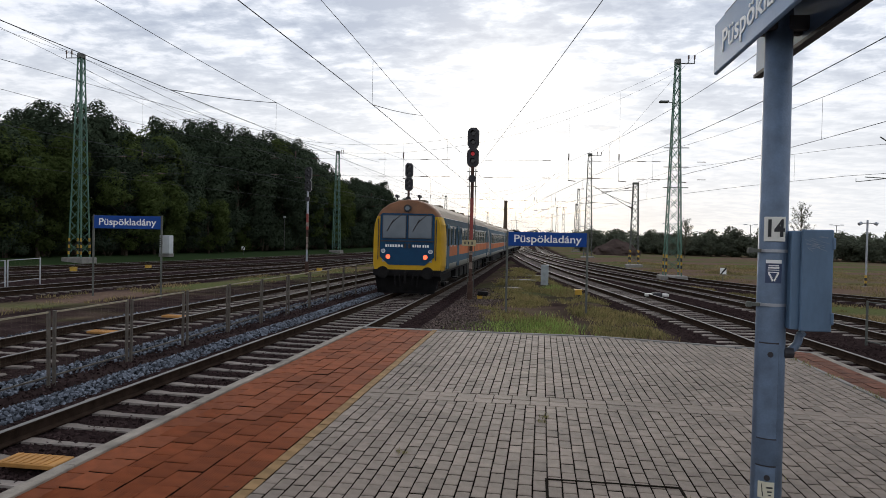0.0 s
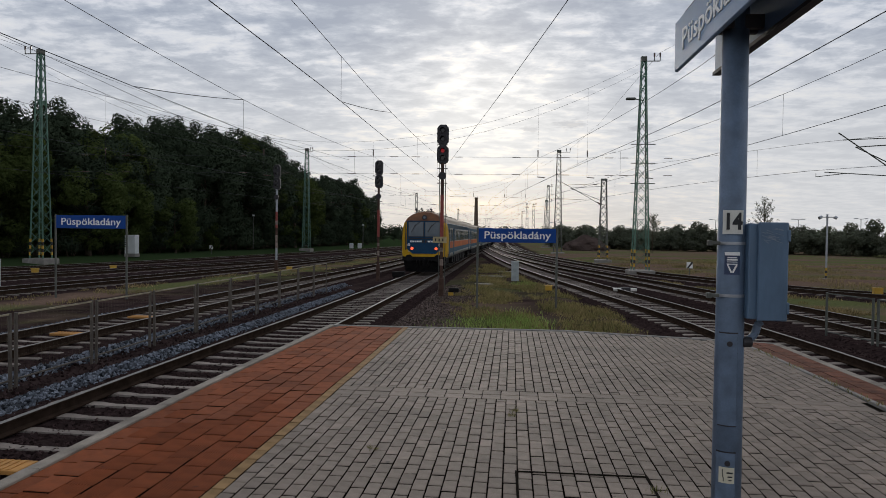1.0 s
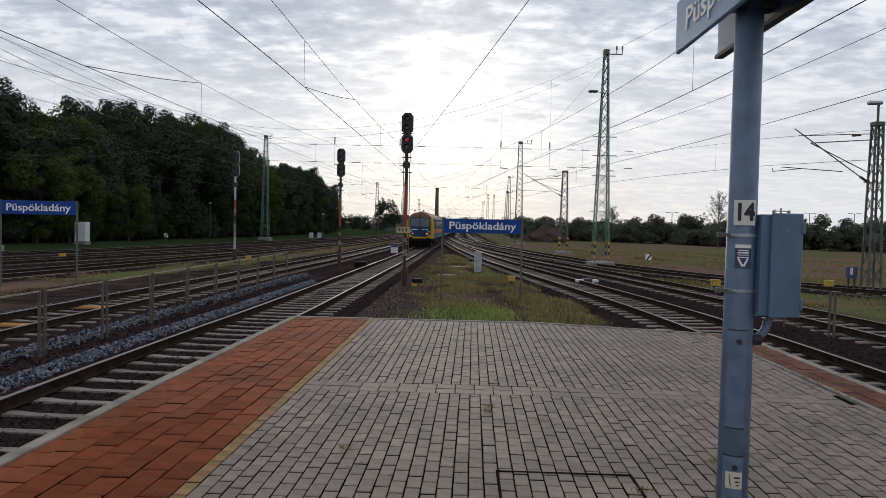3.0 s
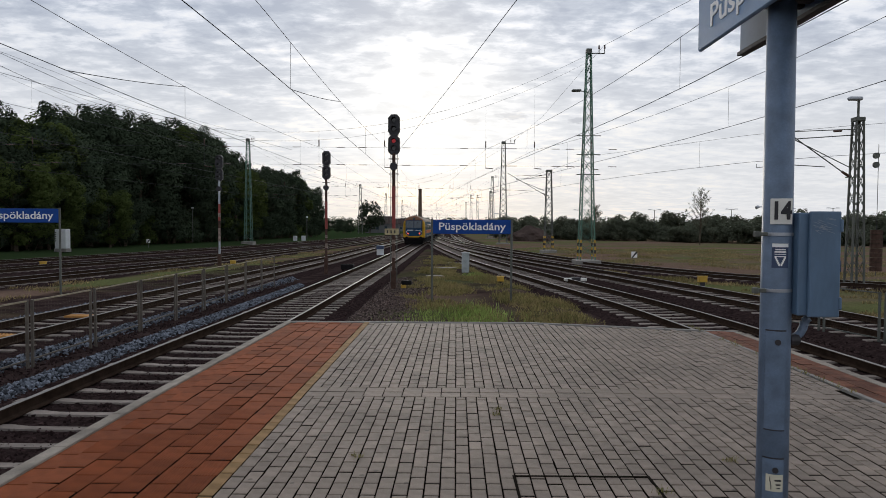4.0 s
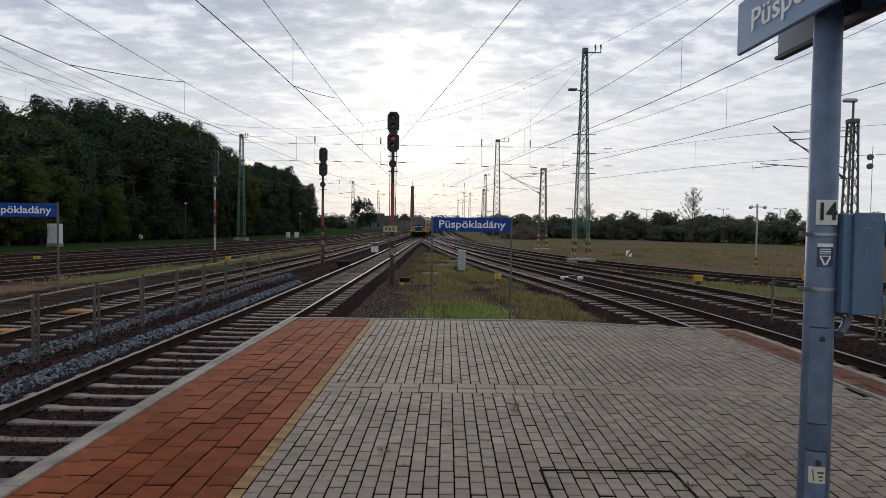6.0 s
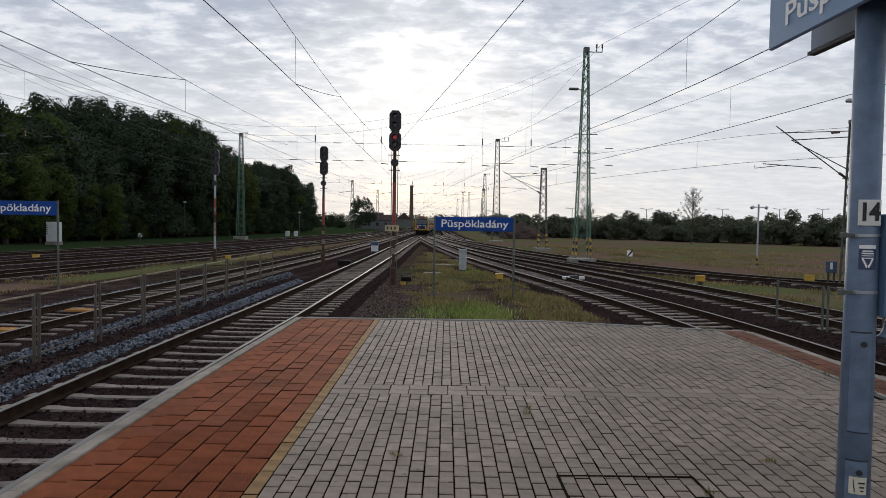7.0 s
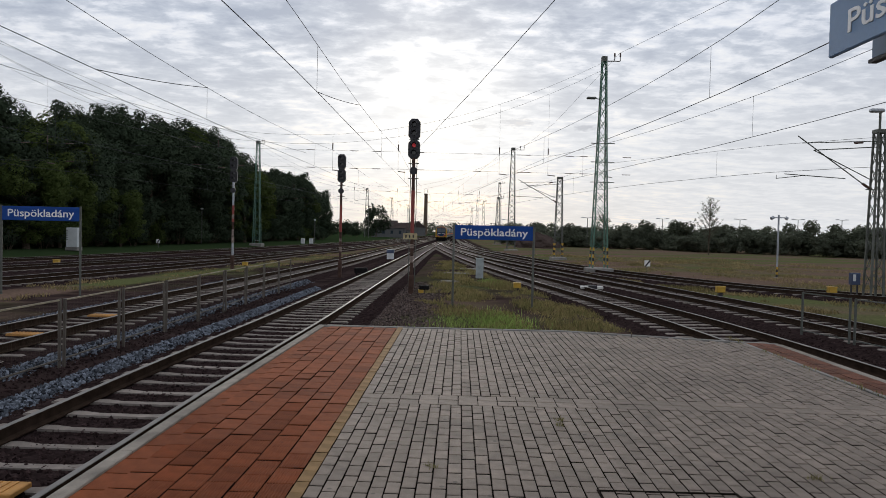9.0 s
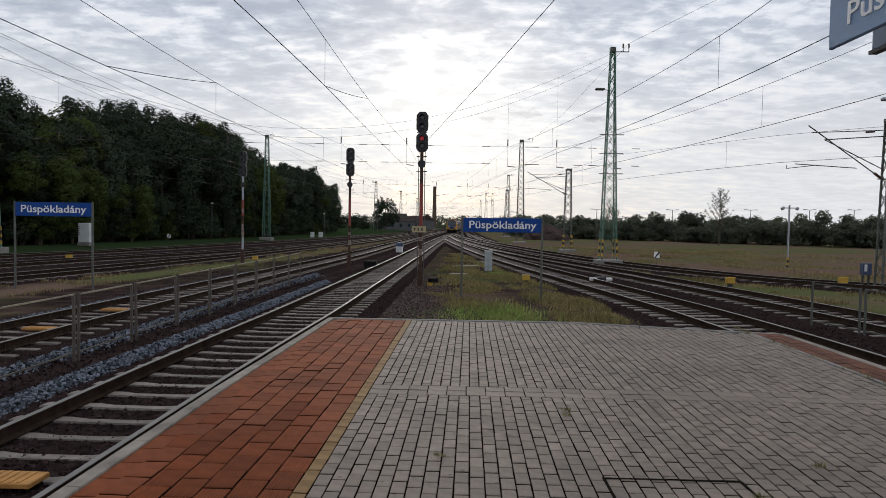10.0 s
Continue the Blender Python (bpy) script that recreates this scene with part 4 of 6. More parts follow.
    part("lamp_glass", rods(((0, -0.09, 3.52), (0, -0.105, 3.52), 0.085), n=18), "screen", top)
    # words on the panel stand as plain bars
    for x0, x1 in ((-0.86, -0.78), (-0.75, -0.71), (-0.68, -0.61), (-0.58, -0.50), (-0.47, -0.38), (-0.35, -0.27), (-0.24, -0.16), (0.22, 0.28), (0.31, 0.37), (0.40, 0.46), (0.49, 0.55), (0.62, 0.68), (0.71, 0.77), (0.80, 0.86)):
        part("marking", boxes((x0, x1, -0.060, -0.052, 2.0, 2.10)), "lettering", car)
    for x in (-0.07, 0.10):
        part("socket", boxes((x - 0.05, x + 0.05, -0.09, -0.05, 1.96, 2.14), bevel=0.015), "black", car)
    part("headstock", boxes((-1.34, 1.34, -0.06, 0.3, 0.86, 1.12), bevel=0.02), "t_under", car)
    part("coupling", rods(((0, -0.05, 1.0), (0, -0.35, 0.98), 0.06), ((0, -0.30, 0.98), (0, -0.36, 0.62), 0.05)), "t_under", car)
    for x in (-0.45, -0.25, 0.27, 0.47):
        part("brake_hose", rods(((x, -0.02, 0.95), (x, -0.16, 0.80), 0.03), ((x, -0.16, 0.80), (x * 0.9, -0.12, 0.48), 0.03)), "t_under", car)
    plough = bmesh.new()
    v = [plough.verts.new(p) for p in ((-1.28, 0.05, 0.88), (1.28, 0.05, 0.88), (1.12, -0.12, 0.20), (-1.12, -0.12, 0.20))]
    plough.faces.new(v)
    bmesh.ops.solidify(plough, geom=plough.faces[:], thickness=0.03)
    part("snow_plough", plough, "t_under", car)
    for x, y in ((-0.62, 0.9), (0.30, 0.9)):
        part("horn", rods(((x, y, 3.78), (x, y, 4.02), 0.03), ((x, y - 0.16, 4.04), (x, y + 0.16, 4.04), 0.07)), "black", car)
    side_dress(car, L, [(2.6, 0.6), (3.9, 0.6)] + [(7.2 + i * 1.45, 1.05) for i in range(11)], (1.55, 5.2, 23.8), 1.0)
    underframe(car, L)
    roof_gear(car, L)
    return car


def coach():
    L = 26.0
    car = thing("passenger_coach", pose(0, 0, 0), "blue passenger coach with orange stripe and dusty roof", "railway car", "train")
    smooth(part("body", hull(L, False), "t_cream", car, "pale painted coach body"))
    side_dress(car, L, [(3.6 + i * 1.72, 1.2) for i in range(12)], (1.5, 24.5), 0.4)
    underframe(car, L)
    roof_gear(car, L)
    part("gangway", boxes((-0.6, 0.6, -0.1, 0.35, 1.1, 3.2)), "black", car)
    return car


def locomotive():
    L = 16.0
    car = thing("electric_locomotive", pose(0, 0, 0), "dark electric locomotive with raised pantograph", "locomotive", "train")
    smooth(part("body", hull(L, False), "t_blue", car))
    underframe(car, L)
    part("roof_equipment", boxes((-0.9, 0.9, 3.5, 12.5, 3.75, 4.2), bevel=0.06), "t_under", car)
    part("pantograph", rods(((0.5, 5, 4.3), (0.45, 6.2, 5.1), 0.03), ((-0.5, 5, 4.3), (-0.45, 6.2, 5.1), 0.03), ((0.45, 6.2, 5.1), (0.5, 5.2, 6.2), 0.025), ((-0.45, 6.2, 5.1), (-0.5, 5.2, 6.2), 0.025), ((-0.95, 5.2, 6.22), (0.95, 5.2, 6.22), 0.035)), "black", car)
    return car


def settle(car, by=0.12):
    """Let the body down on its springs; the bogies stay on the rails."""
    for child in car.children:
        if not child.name.startswith("bogie"):
            child.location.z -= by
    return car


TRAIN = [(settle(control_car()), 0.0, 26.0)]
first_coach = settle(coach())
TRAIN.append((first_coach, 26.4, 26.0))
TRAIN.append((copy_thing(first_coach, pose(0, 0, 0)), 52.8, 26.0))
TRAIN.append((copy_thing(first_coach, pose(0, 0, 0)), 79.2, 26.0))
TRAIN.append((settle(locomotive()), 105.6, 16.0))


# ---- masts ----
def lattice_mast(x, y, z0, z1, wide, top, mat, label, foot=True, turn=0.0, panels=None):
    h = z1 - z0
    mast = thing("catenary_mast", pose(x, y, z0, 0, 0, turn), label, "mast", "catenary masts")
    n = panels or max(6, round(h / 0.85))
    for sx in (-1, 1):
        for sy in (-1, 1):
            r = 0.045 if h > 10 else 0.04
            a, b = Vector((sx * wide / 2, sy * wide / 2, 0)), Vector((sx * top / 2, sy * top / 2, h))
            part("leg", rods((a, b, r * 1.25), n=4), mat, mast)
    for s, axis in ((-1, 0), (1, 0), (-1, 1), (1, 1)):
        bm = bmesh.new()
        for i in range(n):
            f0, f1 = i / n, (i + 1) / n
            w0, w1 = (wide + (top - wide) * f0) / 2, (wide + (top - wide) * f1) / 2
            z_a, z_b = 0.3 + (h - 0.4) * f0, 0.3 + (h - 0.4) * f1
            for sg in (-1, 1):
                p = (sg * w0, s * w0, z_a) if axis == 0 else (s * w0, sg * w0, z_a)
                q = (-sg * w1, s * w1, z_b) if axis == 0 else (s * w1, -sg * w1, z_b)
                rod(bm, p, q, 0.018 if h > 10 else 0.016, 4)
        part("lattice", bm, mat, mast)
    part("cap", boxes((-top / 2 - 0.06, top / 2 + 0.06, -top / 2 - 0.06, top / 2 + 0.06, h - (0.35 if h > 10 else 0.18), h), bevel=0.02), "mast_grey", mast)
    part("footing", boxes((-wide / 2 - 0.35, wide / 2 + 0.35, -wide / 2 - 0.35, wide / 2 + 0.35, -0.6, 0.02), bevel=0.04), "concrete", mast)
    if foot:
        for sx in (-1, 1):
            for sy in (-1, 1):
                for k in range(5):
                    f = (0.25 + 0.24 * k) / h
                    w = (wide + (top - wide) * f) / 2
                    part("warning_band", boxes((sx * w - 0.052, sx * w + 0.052, sy * w - 0.052, sy * w + 0.052, 0.25 + 0.24 * k, 0.485 + 0.24 * k)), "yellow_paint" if k % 2 == 0 else "black", mast)
    return mast


def top_arm(mast, h, s, length=1.1):
    part("top_arm", rods(((0, 0, h - 0.3), (s * length, 0, h - 0.3), 0.035), ((s * length, 0, h - 0.3), (s * length, 0, h + 0.15), 0.03), ((s * length * 0.65, 0, h - 0.3), (s * length * 0.65, 0, h + 0.2), 0.03)), "mast_grey", mast)
    part("insulator", rods(((s * length, 0, h + 0.0), (s * length, 0, h + 0.25), 0.06)), "insulator", mast)
    part("insulator", rods(((s * length * 0.65, 0, h + 0.0), (s * length * 0.65, 0, h + 0.25), 0.06)), "insulator", mast)


def cantilever(mast, h, s, reach):
    """A bracket towards s: tie, strut and registration arm."""
    part("bracket", rods(((0, 0, h - 0.5), (s * reach * 0.95, 0, h - 0.65), 0.019), ((0, 0, h - 0.75), (s * reach * 0.80, 0, h - 0.95), 0.022), ((s * 0.3, 0, h - 2.6), (s * reach, 0, h - 0.35), 0.026),
                         ((s * 0.25, 0, h - 2.2), (s * reach * 0.8, 0, h - 0.95), 0.022), ((0, 0, h - 2.6), (s * 0.5, 0, h - 2.6), 0.022)), "mast_grey", mast)
    part("registration_arm", rods(((s * reach * 0.4, 0, h - 2.15), (s * reach * 1.15, 0, h - 2.0), 0.019), ((s * reach * 0.9, 0, h - 2.05), (s * reach * 1.25, 0, h - 2.2), 0.015), ((s * reach * 1.25, 0, h - 2.2), (s * reach * 1.25, 0, h - 2.05), 0.012)), "mast_grey", mast)
    part("insulator", rods(((s * 0.35, 0, h - 2.55), (s * 0.65, 0, h - 2.35), 0.06)), "insulator", mast)
    part("insulator", rods(((s * 0.7, 0, h - 0.57), (s * 1.05, 0, h - 0.6), 0.05)), "insulator", mast)


m1 = lattice_mast(11.4, 47.3, -0.60, 14.1, 1.02, 0.26, "mast_green", "tall green lattice mast with a short top arm, striped feet")
top_arm(m1, 14.7, 1)
part("floodlight", boxes((-1.15, -0.5, -0.16, 0.16, 11.75, 11.90), bevel=0.05), "mast_grey", m1)
part("floodlight_arm", rods(((-0.5, 0, 11.8), (0.0, 0, 11.7), 0.03)), "mast_grey", m1)
for zz in (7.4, 8.7, 6.0):
    part("crosspiece", rods(((-0.75, 0, zz), (0.9, 0, zz), 0.03)), "mast_grey", m1)
m2 = lattice_mast(12.0, 68.5, -0.65, 7.5, 0.85, 0.46, "mast_grey", "short dark lattice mast with a bracket over the track")
cantilever(m2, 8.15, -1, 4.2)
m3 = lattice_mast(10.0, 99.0, -0.7, 14.2, 1.15, 0.48, "mast_grey", "tall dark lattice mast with a top arm", foot=False)
top_arm(m3, 14.9, 1, 1.6)
lm = lattice_mast(-25.2, 91.0, -0.5, 13.4, 0.92, 0.36, "mast_green", "tall green lattice mast before the wood", foot=False)
top_arm(lm, 13.8, 1, 0.8)
bmst = lattice_mast(-31.6, 46.0, -0.4, 14.75, 1.0, 0.30, "mast_green", "tall green lattice mast on the lawn before the wood")
top_arm(bmst, 15.15, -1, 1.2)
rm = lattice_mast(19.4, 29.6, -0.7, 6.55, 0.54, 0.30, "mast_grey", "short dark lattice mast with lamp, pulleys and bracket", foot=False)
cantilever(rm, 7.25, -1, 3.5)
part("lamp_post", rods(((0, 0, 7.1), (0, 0, 8.0), 0.05)), "mast_grey", rm)
lamp = part("lamp_head", boxes((-0.45, 0.15, -0.13, 0.13, 7.98, 8.14), bevel=0.05), "galvanised", rm)
for i, (x, y, z1) in enumerate(((-23.7, 199, 14.0), (-21.0, 254, 14.0), (13.0, 165, 14.0), (11.5, 260, 14.0), (14.0, 262, 14.0), (-19, 320, 14.0), (12, 340, 14), (11.5, 148, 9.5))):
    mm = lattice_mast(x, y, -0.8, z1, 1.25, 0.5, "mast_grey", "far dark lattice mast beside the tracks", foot=False, panels=8)
    top_arm(mm, z1 + 0.8, 1 if x > 0 else -1)


# ---- signals ----
def signal(x, y, z1, label, lit, banded, plate):
    z0 = -0.75
    sg = thing("railway_signal", pose(x, y, z0), label, "signal", "railway signals")
    h = z1 - z0
    part("base", boxes((-0.10, 0.10, -0.10, 0.10, -0.35, 0.75), bevel=0.02), "rust", sg)
    red_to = h - 2.75
    part("post", rods(((0, 0, 0.2), (0, 0, h - 1.5), 0.065), n=12), "rust" if banded == 0 else "galvanised", sg)
    bands = [(1.25, 1.5, "worn_band"), (1.8, 1.95, "worn_band"), (2.3, red_to, "red_paint")] if banded == 0 else [(1.5, 2.3, "worn_band"), (2.3, 2.75, "rust"), (2.75, 2.95, "red_paint"), (2.95, 3.2, "worn_band"), (3.2, 3.75, "red_paint")]
    for a, b, mt in bands:
        part("band", rods(((0, 0, a), (0, 0, b), 0.072), n=12), mt, sg)
    for k, (a, b) in enumerate(((h - 0.78, h), (h - 1.52, h - 0.80))):
        bm = bmesh.new()
        c = 0.13
        pr = [(-0.21, a + c), (-0.11, a), (0.11, a), (0.21, a + c), (0.21, b - c), (0.11, b), (-0.11, b), (-0.21, b - c)]
        f = [bm.verts.new((u, -0.05, w)) for u, w in pr]
        g = [bm.verts.new((u, 0.06, w)) for u, w in pr]
        bm.faces.new(f)
        bm.faces.new(g[::-1])
        for i in range(8):
            bm.faces.new((f[i], g[i], g[(i + 1) % 8], f[(i + 1) % 8]))
        hd = part("signal_head", bm, "black", sg)
        rim = bmesh.new()
        f = [rim.verts.new((u * 1.10, 0.062, (w - (a + b) / 2) * 1.04 + (a + b) / 2)) for u, w in pr]
        g = [rim.verts.new((v.co.x, 0.072, v.co.z)) for v in f]
        rim.faces.new(f)
        rim.faces.new(g[::-1])
        for i in range(8):
            rim.faces.new((f[i], g[i], g[(i + 1) % 8], f[(i + 1) % 8]))
        part("backing_board", rim, "white_paint" if banded else "mast_grey", hd)
        for zz in (a + 0.22, b - 0.22):
            on = lit and k == 1 and zz > (a + b) / 2
            part("lens", rods(((0, -0.05, zz), (0, -0.075, zz), 0.075), n=16), "lens_red" if on else "lens_off", hd, "lit red lamp" if on else "")
            bm = bmesh.new()
            bmesh.ops.create_cone(bm, cap_ends=False, segments=14, radius1=0.105, radius2=0.095, depth=0.22, matrix=Matrix.Translation((0, -0.16, zz)) @ Matrix.Rotation(radians(90), 4, "X"))
            bmesh.ops.delete(bm, geom=[v for v in bm.verts if v.co.z < zz - 0.05], context="VERTS")
            part("hood", bm, "black", hd)
    for zz in (h - 1.48, h - 0.80, h - 1.72, h - 2.3):
        part("bracket", boxes((-0.20, 0.20, -0.03, 0.03, zz, zz + 0.03)), "mast_grey", sg)
    part("round_indicator", rods(((0, -0.12, h - 2.0), (0, 0.0, h - 2.0), 0.15), n=18), "black", sg)
    if plate:
        bd = part("board", boxes((-0.34, 0.20, -0.10, -0.07, 2.14, 2.38)), "board_cream", sg, "small cream number board")
        for x0 in (-0.2, -0.06, 0.08):
            part("marking", boxes((x0 - 0.055, x0 - 0.005, -0.105, -0.10, 2.20, 2.31)), "ink", bd)
        part("ladder", rods(((-0.12, 0.12, 0.3), (-0.12, 0.12, h - 0.3), 0.015), ((0.12, 0.12, 0.3), (0.12, 0.12, h - 0.3), 0.015)), "mast_grey", sg)
    return sg


signal(-0.52, 26.2, 6.02, "tall red-banded signal showing red", True, 0, True)
signal(-5.05, 37.0, 5.8, "rust-red signal with dark heads between the tracks", False, 0, False)
signal(-12.1, 40.5, 5.9, "red and white banded signal with dark heads by the grass", False, 1, False)


# ---- station name boards ----
def name_board(x0, y0, x1, y1, top, high, posts, label):
    a, b = Vector((x0, y0, 0)), Vector((x1, y1, 0))
    w = (b - a).length
    ang = math.degrees(math.atan2(y1 - y0, x1 - x0))
    sb = thing("station_sign", pose(x0, y0, -0.78, 0, 0, ang), label, "sign", "station signs")
    t = top + 0.78
    pn = part("panel", boxes((0.03, w - 0.03, -0.02, 0.02, t - high, t), bevel=0.008), "sign_blue", sb, "blue enamel panel")
    lettering("Püspökladány", high * 0.74, "lettering", pn, pose(w / 2, -0.024, t - high * 0.5, 90), 0.004, width=w * 0.84)
    for x in (0.0, w):
        part("post", rods(((x, 0, -0.25), (x, 0, t + 0.03), 0.035), n=12), posts, sb)
    return sb


name_board(1.06, 21.6, 3.59, 21.6, 1.94, 0.45, "mast_grey", "blue station name sign on two grey posts in the grass")
name_board(-14.15, 22.75, -11.42, 22.65, 2.25, 0.47, "mast_grey", "blue station name sign on two grey posts behind the fence")


# ---- paving ----
def build_paving():
    W, L = 0.1033, 0.199
    ok = lambda x, y: y + 0.1 < end_line(skewed(x, y)) - 0.09 and skewed(x, y) < 5.77
    near_w, near_h = bond(0.0, 5.9, STRIP0 - L * 54, STRIP0, W, L, ok)
    far_w, far_h = bond(0.0, 5.9, STRIP1, STRIP1 + L * 24, W, L, ok)
    lay(near_w, "paving_block", W, L, "paver", "paver_joined", 300, 3, tilt=0.4, gap=0.0092)
    lay(far_w, "far_paving_block", W, L, "paver", "paver_joined", 0, 13, tilt=0.4, gap=0.0105)
    lay(near_h + far_h, "half_block", W, L / 2, "paver", "paver_joined", 30, 14, tilt=0.4, gap=0.0092)
    band = [(x, y) for y in (STRIP0 + 0.095, STRIP0 + 0.285) for x in np.arange(0.1, 5.60, 0.2)]
    lay(sorted(band, key=lambda p: abs(p[0] - 1.5)), "tactile_block", 0.2, 0.19, "paver", "paver_joined", 56, 4, gap=0.007)
    red, red_half = bond(-1.70, -0.1, -4.0, END_Y - 0.12, 0.2, 0.3, lambda x, y: skewed(x, y) - 0.1 > edge_left(y) + 0.11)
    lay(red, "red_tile", 0.2, 0.3, "red", "red_joined", 240, 5, ridged=lambda x, y: y < 6.3 + 0.8 * math.sin(x * 40) and x > -1.15 + 0.12 * math.sin(y * 9), tilt=0.9, gap=0.0105)
    lay(red_half, "half_red_tile", 0.2, 0.15, "red", "red_joined", 10, 15, gap=0.012)
    # cut tiles between the slanting kerb and the first whole column
    for y in np.arange(-4.0, END_Y - 0.3, 0.3):
        left = edge_left(y + 0.3) + 0.105
        ob = new("cut_red_tile", paver_mesh(0.292, 0.29, 0.05, "red", "cut_red_tile"))
        ob.parent, ob.matrix_local = platform, pose(left + 0.15, y + 0.15, -0.016, 0, 0, -0.945)
    lay([(-0.05, y) for y in np.arange(4.0, END_Y - 0.15, 0.2)] + [(-0.05, y) for y in np.arange(-4.0, 3.9, 0.2)], "yellow_tile", 0.1, 0.2, "yellow_tile", "yellow_tile", 60, 7)
    right = [(x - SKEW * (y - 4.61), y) for x in (5.92, 6.09, 6.22) for y in np.arange(-4.0, 11.3, 0.3)]
    lay(right, "red_tile", 0.165, 0.3, "red", "red_dusty", 0, 8)
    # steel-edged access cover let into the paving
    cv = thing("access_cover", pose(1.95, 3.95, 0), "paved access cover with a dark steel edge", "access cover")
    for r in ((0, 0.95, 0.907, 0.925), (0, 0.95, 0.0, 0.018), (0.0, 0.018, 0.018, 0.907), (0.932, 0.95, 0.018, 0.907)):
        part("edge", boxes((r[0], r[1], r[2], r[3], -0.02, 0.005)), "joint", cv)


# ---- platform pole in detail ----
def curved(r, a0, a1, z0, z1, thick=0.003, n=8):
    bm = bmesh.new()
    cols = []
    for i in range(n + 1):
        a = radians(a0 + (a1 - a0) * i / n)
        cols.append([bm.verts.new((rr * math.cos(a), rr * math.sin(a), z)) for rr, z in ((r, z0), (r, z1), (r + thick, z1), (r + thick, z0))])
    for p, q in zip(cols, cols[1:]):
        for j in range(4):
            bm.faces.new((p[j], q[j], q[(j + 1) % 4], p[(j + 1) % 4]))
    bm.faces.new(cols[0])
    bm.faces.new(cols[-1][::-1])
    bmesh.ops.recalc_face_normals(bm, faces=bm.faces)
    return bm


def lamp_pole():
    px, py = 2.845, 3.05
    pl = thing("platform_pole", pose(px, py, 0), "blue-grey painted steel pole with cabinet and number plate", "pole")
    bm = bmesh.new()
    bmesh.ops.create_cone(bm, cap_ends=True, segments=48, radius1=0.0648, radius2=0.0545, depth=2.76, matrix=Matrix.Translation((0, 0, 1.38)))
    sh = part("shaft", bm, "pole_paint", pl)
    for p in sh.data.polygons:
        p.use_smooth = abs(p.normal.z) < 0.9
    part("base_plate", boxes((-0.14, 0.14, -0.14, 0.14, 0.0, 0.02), bevel=0.005), "galvanised", pl)
    for z0, z1, r in ((0.90, 1.315, 0.0607), (0.36, 0.79, 0.0628)):
        part("door_gap", curved(r - 0.002, -152, -74, z0, z1, 0.0028, 30), "black", pl)
        d = part("service_door", curved(r - 0.001, -150, -76, z0 + 0.006, z1 - 0.006, 0.0042, 30), "pole_paint", pl)
        a = radians(-106)
        part("lock", rods((((r) * math.cos(a), r * math.sin(a), z1 - 0.05), ((r + 0.008) * math.cos(a), (r + 0.008) * math.sin(a), z1 - 0.05), 0.012), n=12), "black", d)
    # number plate
    face = lambda z, ang, r: pose(r * math.cos(radians(ang)), r * math.sin(radians(ang)), z, 0, 0, ang + 90)
    npl = part("number_plate", boxes((-0.041, 0.041, -0.002, 0.002, -0.052, 0.052), bevel=0.001), "plate", pl, "off-white plate with the number 14")
    npl.matrix_local = face(1.797, -104, 0.0615)
    lettering("14", 0.098, "ink", npl, pose(0.0, -0.003, 0.0, 90), 0.0035, width=0.064)
    st = part("sticker", curved(0.0590, -134, -72, 1.568, 1.668, 0.001), "navy", pl, "navy maker's sticker")
    for z0, z1, a0, a1 in ((1.652, 1.667, -133, -73), (1.640, 1.645, -122, -84), (1.630, 1.636, -124, -82), (1.622, 1.625, -124, -82), (1.612, 1.616, -124, -82)):
        part("marking", curved(0.0602, a0, a1, z0, z1, 0.0006), "lettering", st)
    for s in (-1, 1):
        for k in range(5):
            a = -103 + s * (4 + k * 3.2)
            part("marking", curved(0.0602, a - 3.0, a + 3.0, 1.576 + k * 0.007, 1.586 + k * 0.007, 0.0006), "lettering", st)
    sk = part("warning_sticker", curved(0.0668, -136, -80, 0.652, 0.722, 0.001), "cream", pl, "cream electric warning sticker")
    for a0, a1, z0, z1 in ((-108, -86, 0.695, 0.702), (-104, -88, 0.678, 0.684), (-101, -90, 0.664, 0.669), (-124, -121, 0.692, 0.712), (-122, -119, 0.676, 0.694), (-120, -117, 0.660, 0.678)):
        part("marking", curved(0.0679, a0, a1, z0, z1, 0.0006), "ink", sk)
    # clamps that carry the cabinet
    for z in (1.705, 1.475):
        c = part("clamp", curved(0.0586, -185, 5, z - 0.0065, z + 0.0065, 0.004, 16), "galvanised", pl, "galvanised clamp strap")
        part("clamp_bar", boxes((-0.112, -0.062, -0.052, -0.034, z - 0.008, z + 0.008), (-0.116, -0.096, -0.056, -0.030, z - 0.012, z + 0.012), bevel=0.003), "mast_grey", c)
        part("clamp_bar", boxes((0.05, 0.09, -0.075, -0.045, z - 0.012, z + 0.012), bevel=0.003), "galvanised", c)
    # cabinet
    cb = part("cabinet", boxes((0.046, 0.197, -0.085, 0.06, 1.378, 1.792), bevel=0.004), "box_paint", pl, "scuffed blue-grey cabinet")
    part("cabinet_door", boxes((0.080, 0.203, -0.106, -0.087, 1.374, 1.797), bevel=0.004), "box_paint", cb)
    for z in (1.43, 1.74):
        part("hinge", boxes((0.196, 0.209, -0.112, -0.090, z - 0.025, z + 0.025), bevel=0.003), "box_paint", cb)
    rng = random.Random(4)
    for i in range(16):
        x, z = rng.uniform(0.088, 0.15), rng.uniform(1.715, 1.78)
        part("scratch", rods(((x, -0.1065, z), (x + rng.uniform(0.015, 0.045), -0.1065, z - rng.uniform(0.002, 0.016)), 0.0006), n=4), "galvanised", cb)
    el = []
    for k in range(7):
        a = radians(90 * k / 6)
